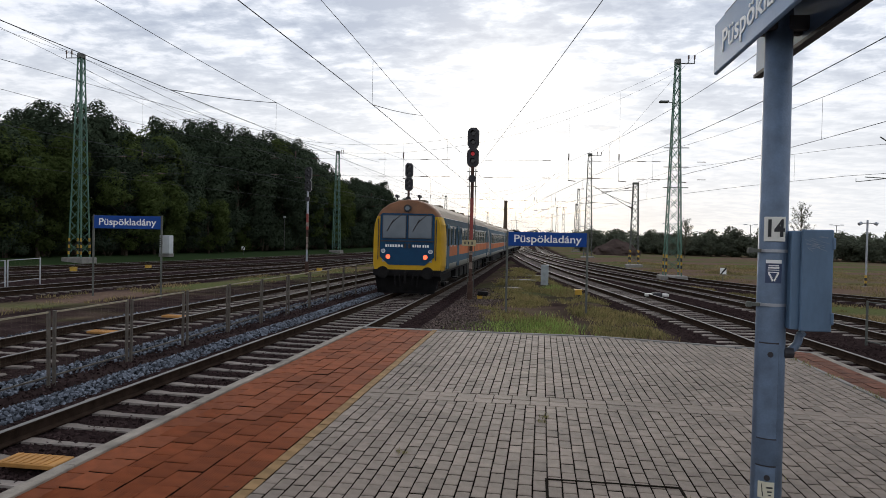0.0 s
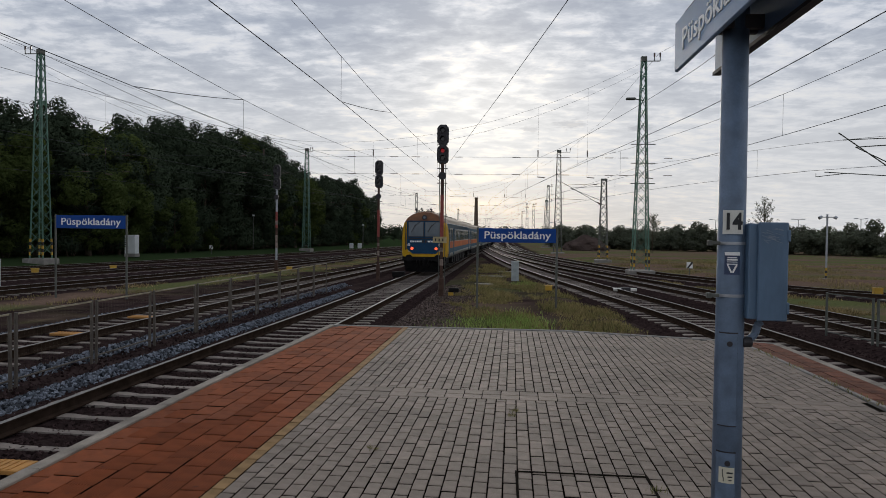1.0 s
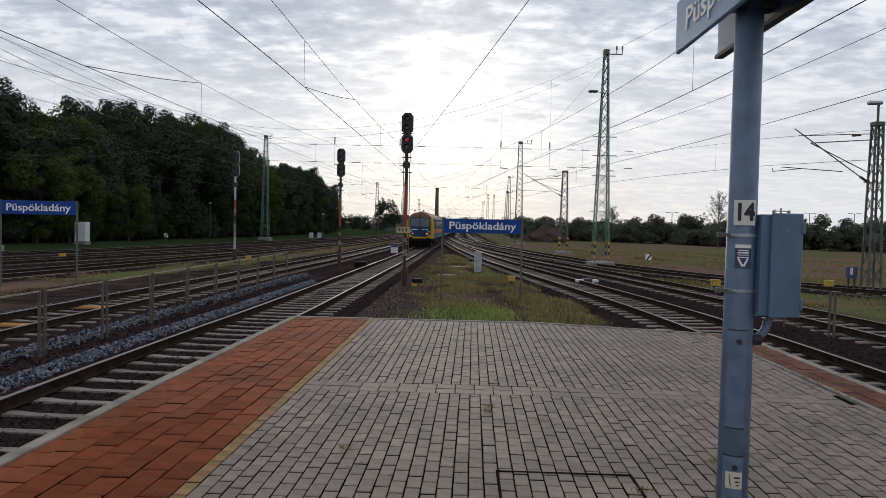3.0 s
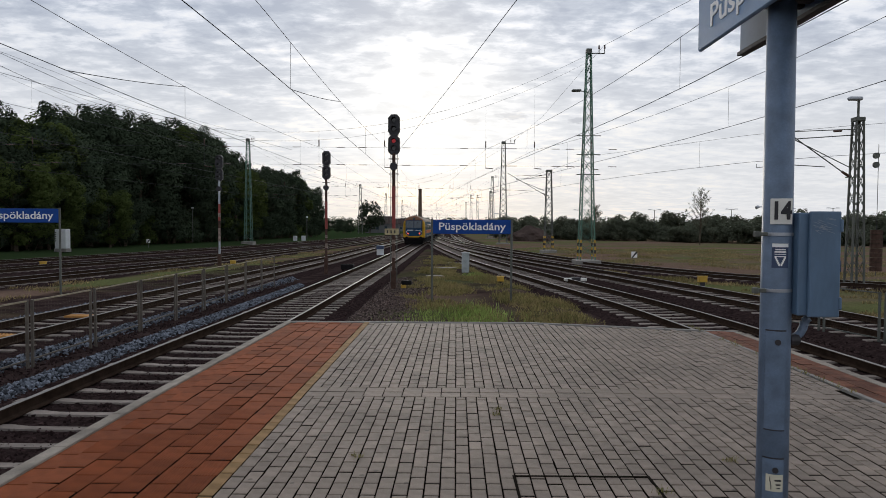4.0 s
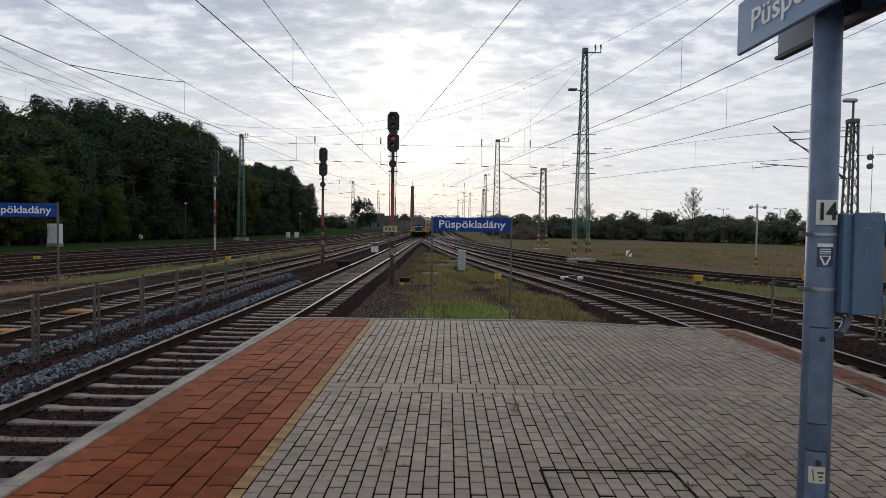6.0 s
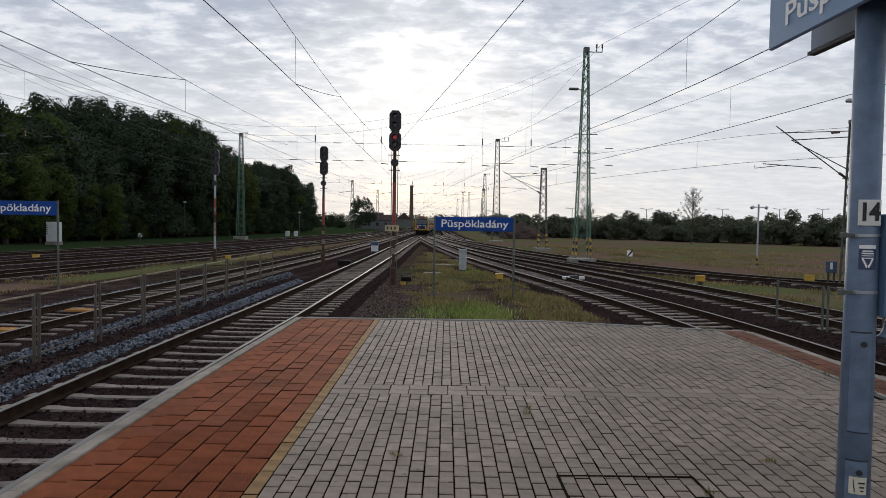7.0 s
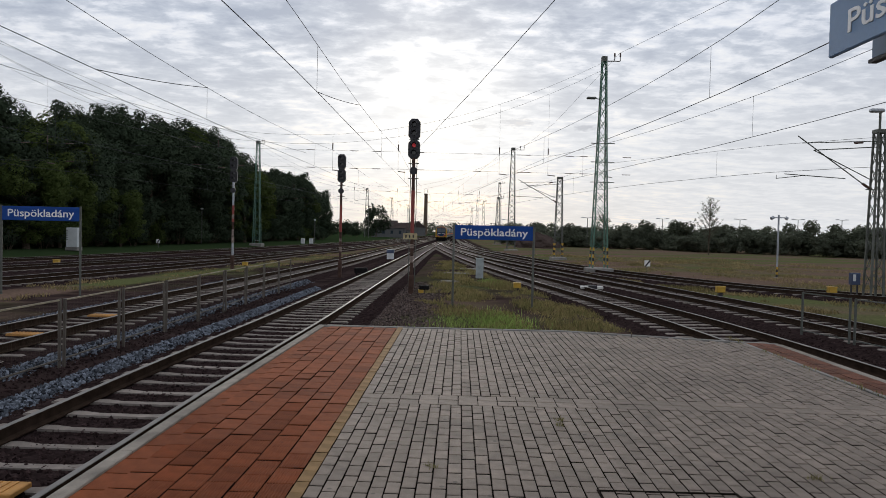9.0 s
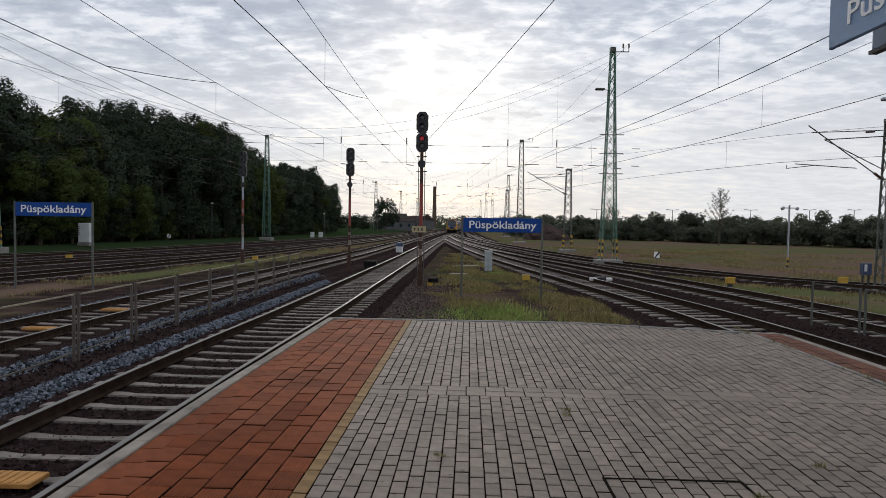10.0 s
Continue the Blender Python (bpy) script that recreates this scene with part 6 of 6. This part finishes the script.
def grass():
    rng = random.Random(8)
    dry, fresh, straw = [], [], []

    def trail(x, y):
        return abs(x - (3.3 - (y - 16) * 0.058)) < 0.30 and y < 30

    def bare(x, y):
        return (x - 1.05) ** 2 / 0.5 + (y - 15.4) ** 2 / 1.2 < 1.0

    tries = 0
    while len(dry) + len(straw) < 64000 and tries < 9000:     # tufts in the verge between the two tracks
        tries += 1
        y = 12.5 + 44 * rng.random() ** 1.7
        a, e = max(TX["A"](y) + 1.75, 0.05 + 0.5 * noise.noise(Vector((0, y * 0.8, 2)))), TX["E"](y) - 1.5
        if e - a < 0.4:
            continue
        cx = rng.uniform(a, e)
        n = noise.noise(Vector((cx * 0.7, y * 0.5, 1.7))) + 0.45 * noise.noise(Vector((cx * 2.3, y * 1.7, 4.1)))
        edge = min(cx - a, e - cx)
        if n * 1.5 + min(edge, 0.9) * 0.55 < 0.36 or trail(cx, y) or bare(cx, y) and rng.random() < 0.8:
            continue
        big = rng.uniform(0.35, 1.15) + max(0, n) * 1.0
        r = rng.uniform(0.05, 0.16)
        into = dry if rng.random() < 0.72 else straw
        for _ in range(rng.randrange(9, 22)):
            x, yy = cx + rng.gauss(0, r), y + rng.gauss(0, r)
            if yy > 12.42:
                into.append((x, yy, ground_z(x, yy) - 0.02, big * rng.uniform(0.5, 1.2)))
    for cx, cy, sx, sy, n, k in ((2.2, 16.6, 0.42, 1.5, 2600, 1.1), (1.9, 14.4, 0.40, 0.9, 900, 0.9), (1.1, 17.8, 0.30, 0.9, 450, 0.7), (0.3, 15.0, 0.4, 1.2, 400, 0.6), (3.0, 33, 0.3, 1.4, 600, 0.8)):
        for _ in range(n):
            x, y = rng.gauss(cx, sx), rng.gauss(cy, sy)
            if y > 12.5:
                fresh.append((x, y, ground_z(x, y) - 0.02, k * rng.uniform(0.5, 1.2)))
    blades("verge_grass", dry, "grass", 0.13, 0.011, 1, "dry yellow-green grass beyond the platform end")
    blades("verge_straw", straw, "straw", 0.17, 0.006, 9, "straw-coloured grass stalks beyond the platform end")
    blades("verge_weeds", fresh, "grass_fresh", 0.20, 0.009, 2, "fresh green weeds in the verge")
    left, tries = [], 0
    while len(left) < 9000 and tries < 300000:
        tries += 1
        y = rng.uniform(10, 75)
        x = TX["C"](y) + 1.8 + 3.4 * rng.random() ** 1.3
        n = noise.noise(Vector((x * 0.8, y * 0.6, 6.7))) + 0.5 * noise.noise(Vector((x * 2.5, y * 2.0, 2.7)))
        if n < 0.12:
            continue
        left.append((x, y, ground_z(x, y) - 0.02, 0.7 + max(0, n)))
    blades("trackside_grass", left, "field", 0.12, 0.010, 3, "dry grass between the left-hand tracks")
    right, tries = [], 0
    while len(right) < 46000 and tries < 300000:
        tries += 1
        y = rng.uniform(12, 80)
        f = TX["F"](y) + 2.0
        x = f + 30 * rng.random() ** 2.0
        if y > 24 and abs(x - TX["G"](y)) < 2.0:
            continue
        n = noise.noise(Vector((x * 0.3, y * 0.3, 2.7)))
        if n + 0.6 * noise.noise(Vector((x * 1.1, y * 1.1, 7.7))) < 0.10:
            continue
        right.append((x, y, ground_z(x, y) - 0.02, 0.7 + max(0, n)))
    blades("field_grass", right, "field", 0.19, 0.013, 4, "dry green grass on the field beside the tracks")
    # weeds in the paving joints
    tufts = []
    for cx, cy in ((0.82, 5.24), (1.96, 6.37), (1.98, 6.56), (2.9, 4.6), (3.6, 5.2)):
        for _ in range(45):
            tufts.append((cx + rng.gauss(0, 0.03), cy + rng.gauss(0, 0.025), 0.0, rng.uniform(0.4, 1.0)))
    blades("joint_weeds", tufts, "grass", 0.045, 0.0025, 5, "small weeds in the paving joints")
    kerb_w = []
    for _ in range(900):
        y = 4 + 8 * rng.random()
        if noise.noise(Vector((0, y * 1.5, 8))) > -0.1:
            kerb_w.append((5.78 + rng.gauss(0, 0.03), y, 0.0, rng.uniform(0.4, 1.0)))
    blades("kerb_weeds", kerb_w, "grass", 0.05, 0.004, 6, "dry weeds along the inner kerb")


grass()


def stones(name, spots, mat, size, seed, label):
    """Broken stones: squashed octahedra with jittered corners."""
    rng = np.random.default_rng(seed)
    n = len(spots)
    base = np.array([[1, 0, 0], [-1, 0, 0], [0, 1, 0], [0, -1, 0], [0, 0, 1], [0, 0, -1]], float)
    tri = [(0, 2, 4), (2, 1, 4), (1, 3, 4), (3, 0, 4), (2, 0, 5), (1, 2, 5), (3, 1, 5), (0, 3, 5)]
    q = rng.normal(size=(n, 4))
    q /= np.linalg.norm(q, axis=1)[:, None]
    w, x, y, z = q.T
    R = np.stack([1 - 2 * (y * y + z * z), 2 * (x * y - z * w), 2 * (x * z + y * w), 2 * (x * y + z * w), 1 - 2 * (x * x + z * z), 2 * (y * z - x * w), 2 * (x * z - y * w), 2 * (y * z + x * w), 1 - 2 * (x * x + y * y)], 1).reshape(n, 3, 3)
    jit = base[None] * rng.uniform(0.55, 1.25, (n, 6, 1)) + rng.normal(0, 0.16, (n, 6, 3))
    v = np.einsum("nij,nkj->nki", R, jit) * (size * rng.uniform(0.55, 1.35, n))[:, None, None] + np.array(spots)[:, None, :]
    fs = [tuple(6 * i + k for k in t) for i in range(n) for t in tri]
    tagged(new(name, soup(name, list(map(tuple, v.reshape(-1, 3).tolist())), fs, mat)), label, "ballast", kind="stuff")


def ballast():
    rng = random.Random(5)
    blue, brown, verge_gravel = [], [], []
    for _ in range(21000):                                   # fresh stone shoulder beside the platform track
        y = 4 + 24 * rng.random() ** 1.5
        x = TX["A"](y) - 1.66 + rng.gauss(0, 0.17) + 0.10 * noise.noise(Vector((0, y * 0.9, 3)))
        blue.append((x, y, -0.635 - dip(y) - max(0, abs(x - TX["A"](y) + 1.68) - 0.04) * 0.42 + rng.uniform(-0.05, 0.03)))
    for _ in range(5500):                                   # both shoulders of the second track
        y = 9 + 24 * rng.random() ** 1.5
        s = rng.choice((-1, 1, 1))
        x = TX["B"](y) + s * (1.62 + abs(rng.gauss(0, 0.22)))
        blue.append((x, y, -0.71 - dip(y) - max(0, abs(x - TX["B"](y)) - 1.75) * 0.35 + rng.uniform(-0.02, 0.03)))
    for k, y0, y1, n in (("A", 3.5, 30, 34000), ("B", 9, 34, 9000), ("E", 9, 34, 11000), ("F", 12, 36, 8000)):
        for _ in range(n):
            y = y0 + (y1 - y0) * rng.random() ** 1.6
            u = rng.uniform(-1.7, 1.7)
            brown.append((TX[k](y) + u, y, RAIL_Z - dip(y) - 0.205 + rng.uniform(-0.02, 0.012)))
    for _ in range(9000):                                    # gravel between the platform track and the grass
        y = 12.5 + 20 * rng.random() ** 1.4
        x = rng.uniform(TX["A"](y) + 1.6, 0.3 + 0.9 * rng.random() ** 2)
        verge_gravel.append((x, y, ground_z(x, y) + rng.uniform(-0.012, 0.012)))
    for _ in range(12000):                                   # scattered over the bare strips
        y = 4.5 + 26 * rng.random() ** 1.5
        x = rng.uniform(TX["A"](y) - 3.6, TX["A"](y) - 1.7) if rng.random() < 0.6 else rng.uniform(TX["E"](y) + 1.5, TX["F"](y) - 1.5)
        brown.append((x, y, ground_z(x, y) + rng.uniform(-0.01, 0.02)))
    stones("fresh_ballast", blue, "stone_blue", 0.035, 1, "fresh blue-grey crushed stone beside the rails")
    stones("verge_gravel", verge_gravel, "stone_verge", 0.028, 3, "brown-grey gravel between the track and the grass")
    stones("old_ballast", brown, "stone_brown", 0.027, 2, "rust-stained crushed stone between the sleepers")


ballast()


# ---- small trackside things ----
def small_things():
    def rubble_post(x, y, w, h, label):
        t = thing("marker_post", pose(x, y, -0.75), label, "post")
        part("shaft", boxes((-w / 2, w / 2, -0.13, 0.13, -0.1, h), bevel=0.02), "pale_post", t)
        part("cap", boxes((-w / 2 - 0.02, w / 2 + 0.02, -0.15, 0.15, h, h + 0.05), bevel=0.01), "pale_post", t)
    rubble_post(2.58, 36.3, 0.40, 1.15, "grey concrete marker post in the verge")

    def yellow_box(x, y, z, w, h, label="small yellow trackside connection box"):
        t = thing("connection_box", pose(x, y, z), label, "box", "yellow boxes")
        part("body", boxes((-w / 2, w / 2, -0.12, 0.12, 0.0, h), bevel=0.02), "yellow_paint", t)
        part("lid", boxes((-w / 2 - 0.015, w / 2 + 0.015, -0.135, 0.135, h, h + 0.03), bevel=0.008), "yellow_paint", t)
        part("foot", boxes((-w / 4, w / 4, -0.06, 0.06, -0.25, 0.0)), "black", t)
    yellow_box(3.87, 29.1, -0.55, 0.30, 0.20)
    yellow_box(12.65, 29.3, -0.55, 0.36, 0.24)
    yellow_box(17.95, 30.2, -0.52, 0.36, 0.24)
    yellow_box(-24.4, 35.6, -0.6, 0.34, 0.22)
    yellow_box(-22.8, 40.6, -0.6, 0.34, 0.2)
    yellow_box(-12.4, 44.0, -0.65, 0.34, 0.2)

    pm = thing("point_machine", pose(7.35, 30.4, -0.62, 0, 0, 8), "black and white point machine beside the rail", "point machine")
    part("body", boxes((-0.2, 0.2, -0.18, 0.18, 0.0, 0.18), bevel=0.03), "black", pm)
    for s in (-1, 1):
        part("end_cover", boxes((s * 0.35 - 0.15, s * 0.35 + 0.15, -0.15, 0.15, 0.0, 0.14), bevel=0.03), "white_paint", pm)

    def stop_board(x, y, z, label):
        t = thing("shunting_board", pose(x, y, z), label, "sign", "shunting boards")
        part("post", rods(((0, 0.03, 0), (0, 0.03, 0.7), 0.025)), "mast_grey", t)
        b = part("board", boxes((-0.19, 0.19, -0.01, 0.01, 0.5, 0.9)), "lettering", t, "white board with a black diagonal")
        bm = bmesh.new()
        f = [bm.verts.new(p) for p in ((-0.19, -0.014, 0.5), (-0.08, -0.014, 0.5), (0.19, -0.014, 0.82), (0.19, -0.014, 0.9), (0.11, -0.014, 0.9))]
        bm.faces.new(f)
        part("diagonal", bm, "ink", b)
    stop_board(13.95, 44.4, -0.62, "white board with black diagonal in the grass")
    stop_board(-29.0, 68.9, -0.45, "white board with black diagonal on the lawn")

    cab = thing("relay_cabinet", pose(-31.0, 57.0, -0.42), "pale grey relay cabinet on the lawn", "cabinet")
    part("body", boxes((-0.48, 0.48, -0.35, 0.35, 0.1, 1.75), bevel=0.03), "cabinet_white", cab)
    part("door", boxes((-0.30, 0.46, -0.37, -0.35, 0.2, 1.68), bevel=0.005), "cabinet_white", cab)
    part("plinth", boxes((-0.52, 0.52, -0.4, 0.4, -0.2, 0.1), bevel=0.02), "concrete", cab)
    for i in range(5):
        part("vent", boxes((-0.45, -0.34, -0.358, -0.35, 0.7 + i * 0.18, 0.78 + i * 0.18)), "black", cab)
    wb = thing("trackside_box", pose(-4.25, 59.4, -0.75), "white trackside box on a dark foot", "box")
    part("body", boxes((-0.3, 0.3, -0.2, 0.2, 0.1, 0.62), bevel=0.03), "cabinet_white", wb)
    part("hood", boxes((-0.33, 0.33, -0.23, 0.23, 0.62, 0.95), bevel=0.03), "navy", wb)

    for x, y, top in ((-29.9, 83.4, 4.2), (-20.3, 105.7, 3.4), (-36.0, 66.0, 4.0)):
        t = thing("lawn_lamp", pose(x, y, -0.45), "thin dark lamp post before the wood", "lamp post", "lawn lamps")
        part("post", rods(((0, 0, 0), (0, 0, top), 0.06, )), "mast_grey", t)
        part("head", boxes((-0.14, 0.14, -0.14, 0.14, top, top + 0.2), bevel=0.03), "cabinet_white", t)
    for x, y in ((-22.0, 105.0), (-20.9, 106.0), (-30.8, 110)):
        t = thing("cable_post", pose(x, y, -0.45), "white cable marker post on the lawn", "post", "cable posts")
        part("shaft", boxes((-0.3, 0.3, -0.2, 0.2, 0.0, 0.8), bevel=0.05), "cabinet_white", t)

    # yard lamp with two heads and a striped foot
    yl = thing("yard_lamp", pose(21.5, 42.5, -0.62), "grey yard lamp with two heads and striped foot", "lamp post")
    part("post", rods(((0, 0, 0), (0, 0, 4.0), 0.055), n=10), "galvanised", yl)
    part("crossbar", rods(((-0.4, 0, 3.82), (0.4, 0, 3.82), 0.03)), "galvanised", yl)
    for s in (-1, 1):
        part("lamp_head", rods(((s * 0.36, -0.06, 3.83), (s * 0.52, -0.1, 3.75), 0.10), n=10), "galvanised", yl)
    for k in range(4):
        part("warning_band", rods(((0, 0, 0.1 + k * 0.16), (0, 0, 0.26 + k * 0.16), 0.065), n=10), "yellow_paint" if k % 2 else "black", yl)
    part("footing", boxes((-0.25, 0.25, -0.25, 0.25, -0.3, 0.1), bevel=0.03), "concrete", yl)

    # box on legs and tension weights beside the short mast
    bx = thing("switch_cabinet", pose(18.75, 29.9, -0.62), "blue-grey switch cabinet on two legs", "cabinet")
    part("body", boxes((-0.19, 0.19, -0.13, 0.13, 0.50, 1.02), bevel=0.02), "navy", bx)
    part("label_plate", boxes((-0.14, -0.02, -0.136, -0.13, 0.66, 0.96)), "cabinet_white", bx)
    for s in (-1, 1):
        part("leg", boxes((s * 0.13 - 0.03, s * 0.13 + 0.03, -0.03, 0.03, -0.1, 0.50)), "black", bx)
    tw = thing("tension_weights", pose(20.2, 29.4, -0.62), "stack of round tension weights hung beside the mast", "weights")
    for k in range(9):
        part("weight", rods(((0, 0, 0.5 + k * 0.2), (0, 0, 0.68 + k * 0.2), 0.24), n=12), "rust", tw)
    part("rope", rods(((0, 0, 0.3), (0, 0, 6.0), 0.012)), "wire", tw)
    for z in (5.1, 4.7):
        part("pulley", rods(((-0.1, -0.05, z + 0.4), (-0.1, 0.05, z + 0.4), 0.13), n=16), "mast_grey", tw)

    # orange walk plates between the rails
    def plate(k, y, s, w, label):
        t = thing("walk_plate", pose(TX[k](y) + s, y, RAIL_Z - 0.14, 0, 0, heading(k, y)), label, "plate", "walk plates")
        part("plate", boxes((-w / 2, w / 2, -0.15, 0.15, 0.0, 0.05), bevel=0.008), "orange", t)
        for i in range(7):
            part("rib", boxes((-w / 2 + 0.05 + i * (w - 0.1) / 7, -w / 2 + 0.08 + i * (w - 0.1) / 7, -0.13, 0.13, 0.05, 0.057)), "orange", t)
    plate("A", 6.12, 0.06, 0.64, "orange ribbed plate lying between the rails")
    plate("B", 14.2, 0.05, 0.62, "orange ribbed plate lying between the rails")
    plate("B", 17.3, 0.05, 0.62, "orange ribbed plate lying between the rails")

    for x, y, w in ((1.4, 40.0, 1.6), (2.2, 45.5, 1.3), (1.0, 33.0, 0.9)):
        t = thing("concrete_slab", pose(x, y, -0.66, 0, 0, 5), "old concrete slab lying in the verge", "slab", "slabs")
        part("slab", boxes((-w / 2, w / 2, -0.25, 0.25, -0.1, 0.08), bevel=0.02), "concrete", t)
    t = thing("trackside_box", pose(-3.95, 37.5, -0.78), "dark trackside box beside the signal", "box")
    part("body", boxes((-0.35, 0.35, -0.2, 0.2, 0.2, 0.5), bevel=0.03), "t_under", t)
    for s in (-1, 1):
        part("leg", boxes((s * 0.25 - 0.04, s * 0.25 + 0.04, -0.05, 0.05, 0, 0.2)), "t_under", t)
    t = thing("trackside_box", pose(-0.02, 26.3, -0.60), "dark trackside box beside the signal", "box")
    part("body", boxes((-0.2, 0.2, -0.13, 0.13, 0.12, 0.29), bevel=0.03), "t_under", t)
    part("leg", boxes((-0.22, -0.02, -0.08, 0.08, -0.25, 0.12)), "yellow_paint", t, "yellow foot")


small_things()


# ---- far buildings ----
def far_buildings():
    ch = thing("chimney", pose(-13.6, 402, -0.7), "tall brown brick chimney beyond the station", "chimney")
    bm = bmesh.new()
    rod(bm, (0, 0, 0), (0, 0, 24.6), 1.35, 14, 0.95)
    part("shaft", bm, "brick_far", ch)
    part("rim", rods(((0, 0, 23.8), (0, 0, 24.7), 1.1), n=14), "brick_far", ch)

    def house(x, y, w, d, h, roof, wall, label, turn=0):
        hs = thing("house", pose(x, y, -0.7, 0, 0, turn), label, "building", "far buildings")
        part("wall", boxes((-w / 2, w / 2, -d / 2, d / 2, 0, h)), wall, hs)
        bm = bmesh.new()
        o = 0.4
        pts = [(-w / 2 - o, -d / 2 - o, h), (w / 2 + o, -d / 2 - o, h), (w / 2 + o, d / 2 + o, h), (-w / 2 - o, d / 2 + o, h), (-w / 2 - o, 0, h + roof), (w / 2 + o, 0, h + roof)]
        v = [bm.verts.new(p) for p in pts]
        for q in ((0, 1, 5, 4), (2, 3, 4, 5), (0, 4, 3), (1, 2, 5), (0, 3, 2, 1)):
            bm.faces.new([v[i] for i in q])
        part("roof", bm, "roof_far", hs)
        n = max(2, int(w / 2.5))
        for i in range(n):
            cx = -w / 2 + (i + 0.5) * w / n
            wd = part("window", boxes((cx - 0.5, cx + 0.5, -d / 2 - 0.04, -d / 2 + 0.02, h * 0.35, h * 0.75)), "wall_far", hs)
            part("pane", boxes((cx - 0.42, cx + 0.42, -d / 2 - 0.05, -d / 2 - 0.035, h * 0.38, h * 0.72)), "t_glass", wd)
    house(-19.5, 225, 11, 7, 3.2, 0.4, "wall_far", "long pale low building beyond the tracks")
    house(-21, 300, 9, 8, 2.6, 3.2, "wall_far", "house with a dull red tiled roof")
    house(-14.5, 330, 7, 7, 4.0, 3.2, "wall_far", "small house with a tiled roof", 90)
    house(-30, 330, 10, 8, 3.6, 3.6, "wall_far", "house with a dull red tiled roof")
    sh = bmesh.new()
    bmesh.ops.create_icosphere(sh, subdivisions=4, radius=1.0)
    for v in sh.verts:
        k = 1 + 0.18 * noise.noise(v.co * 2.2) + 0.07 * noise.noise(v.co * 7)
        v.co = Vector((v.co.x * 4.0 * k, v.co.y * 4 * k, max(-0.3, v.co.z) * 2.5 * k * (1 - 0.25 * abs(v.co.x))))
    whole("earth_mound", sh, "spoil", "brown heap of spoil beside the far tracks", "heap", m=pose(17.0, 122, -0.7))

    for x, y, h in ((26.5, 125, 5.4), (40.4, 125, 5.5), (54.7, 125, 5.7), (65.4, 125, 5.9), (73.5, 125, 6.0), (11.5, 122, 4.6)):
        lp = thing("street_lamp", pose(x, y, -0.6), "far grey street lamp behind the scrub", "street lamp", "street lamps")
        part("post", rods(((0, 0, 0), (0, 0, h), 0.06)), "mast_grey", lp)
        for side in (-1, 1):
            part("arm", rods(((0, 0, h), (side * 0.7, 0, h + 0.1), 0.035)), "mast_grey", lp)
            part("lamp_head", boxes((side * 0.9 - 0.28, side * 0.9 + 0.28, -0.13, 0.13, h + 0.04, h + 0.17), bevel=0.03), "galvanised", lp)


far_buildings()

# ---- paving, last ----
build_paving()


# ---- what moves ----
def motions():
    times = [i * 0.5 for i in range(21)]
    for car, back, length in TRAIN:
        rows = []
        for t in times:
            y = train_pos(t) + back
            xa, xb = TX["A"](y + 3.9), TX["A"](y + length - 3.9)
            yaw = math.degrees(math.atan2(-(xb - xa), length - 7.8))
            rows.append((t, pose(xa + 3.9 * math.sin(radians(yaw)) - 0.10, y, RAIL_Z - dip(y + 4), 0, 0, yaw)))
        walk(car, rows)


motions()
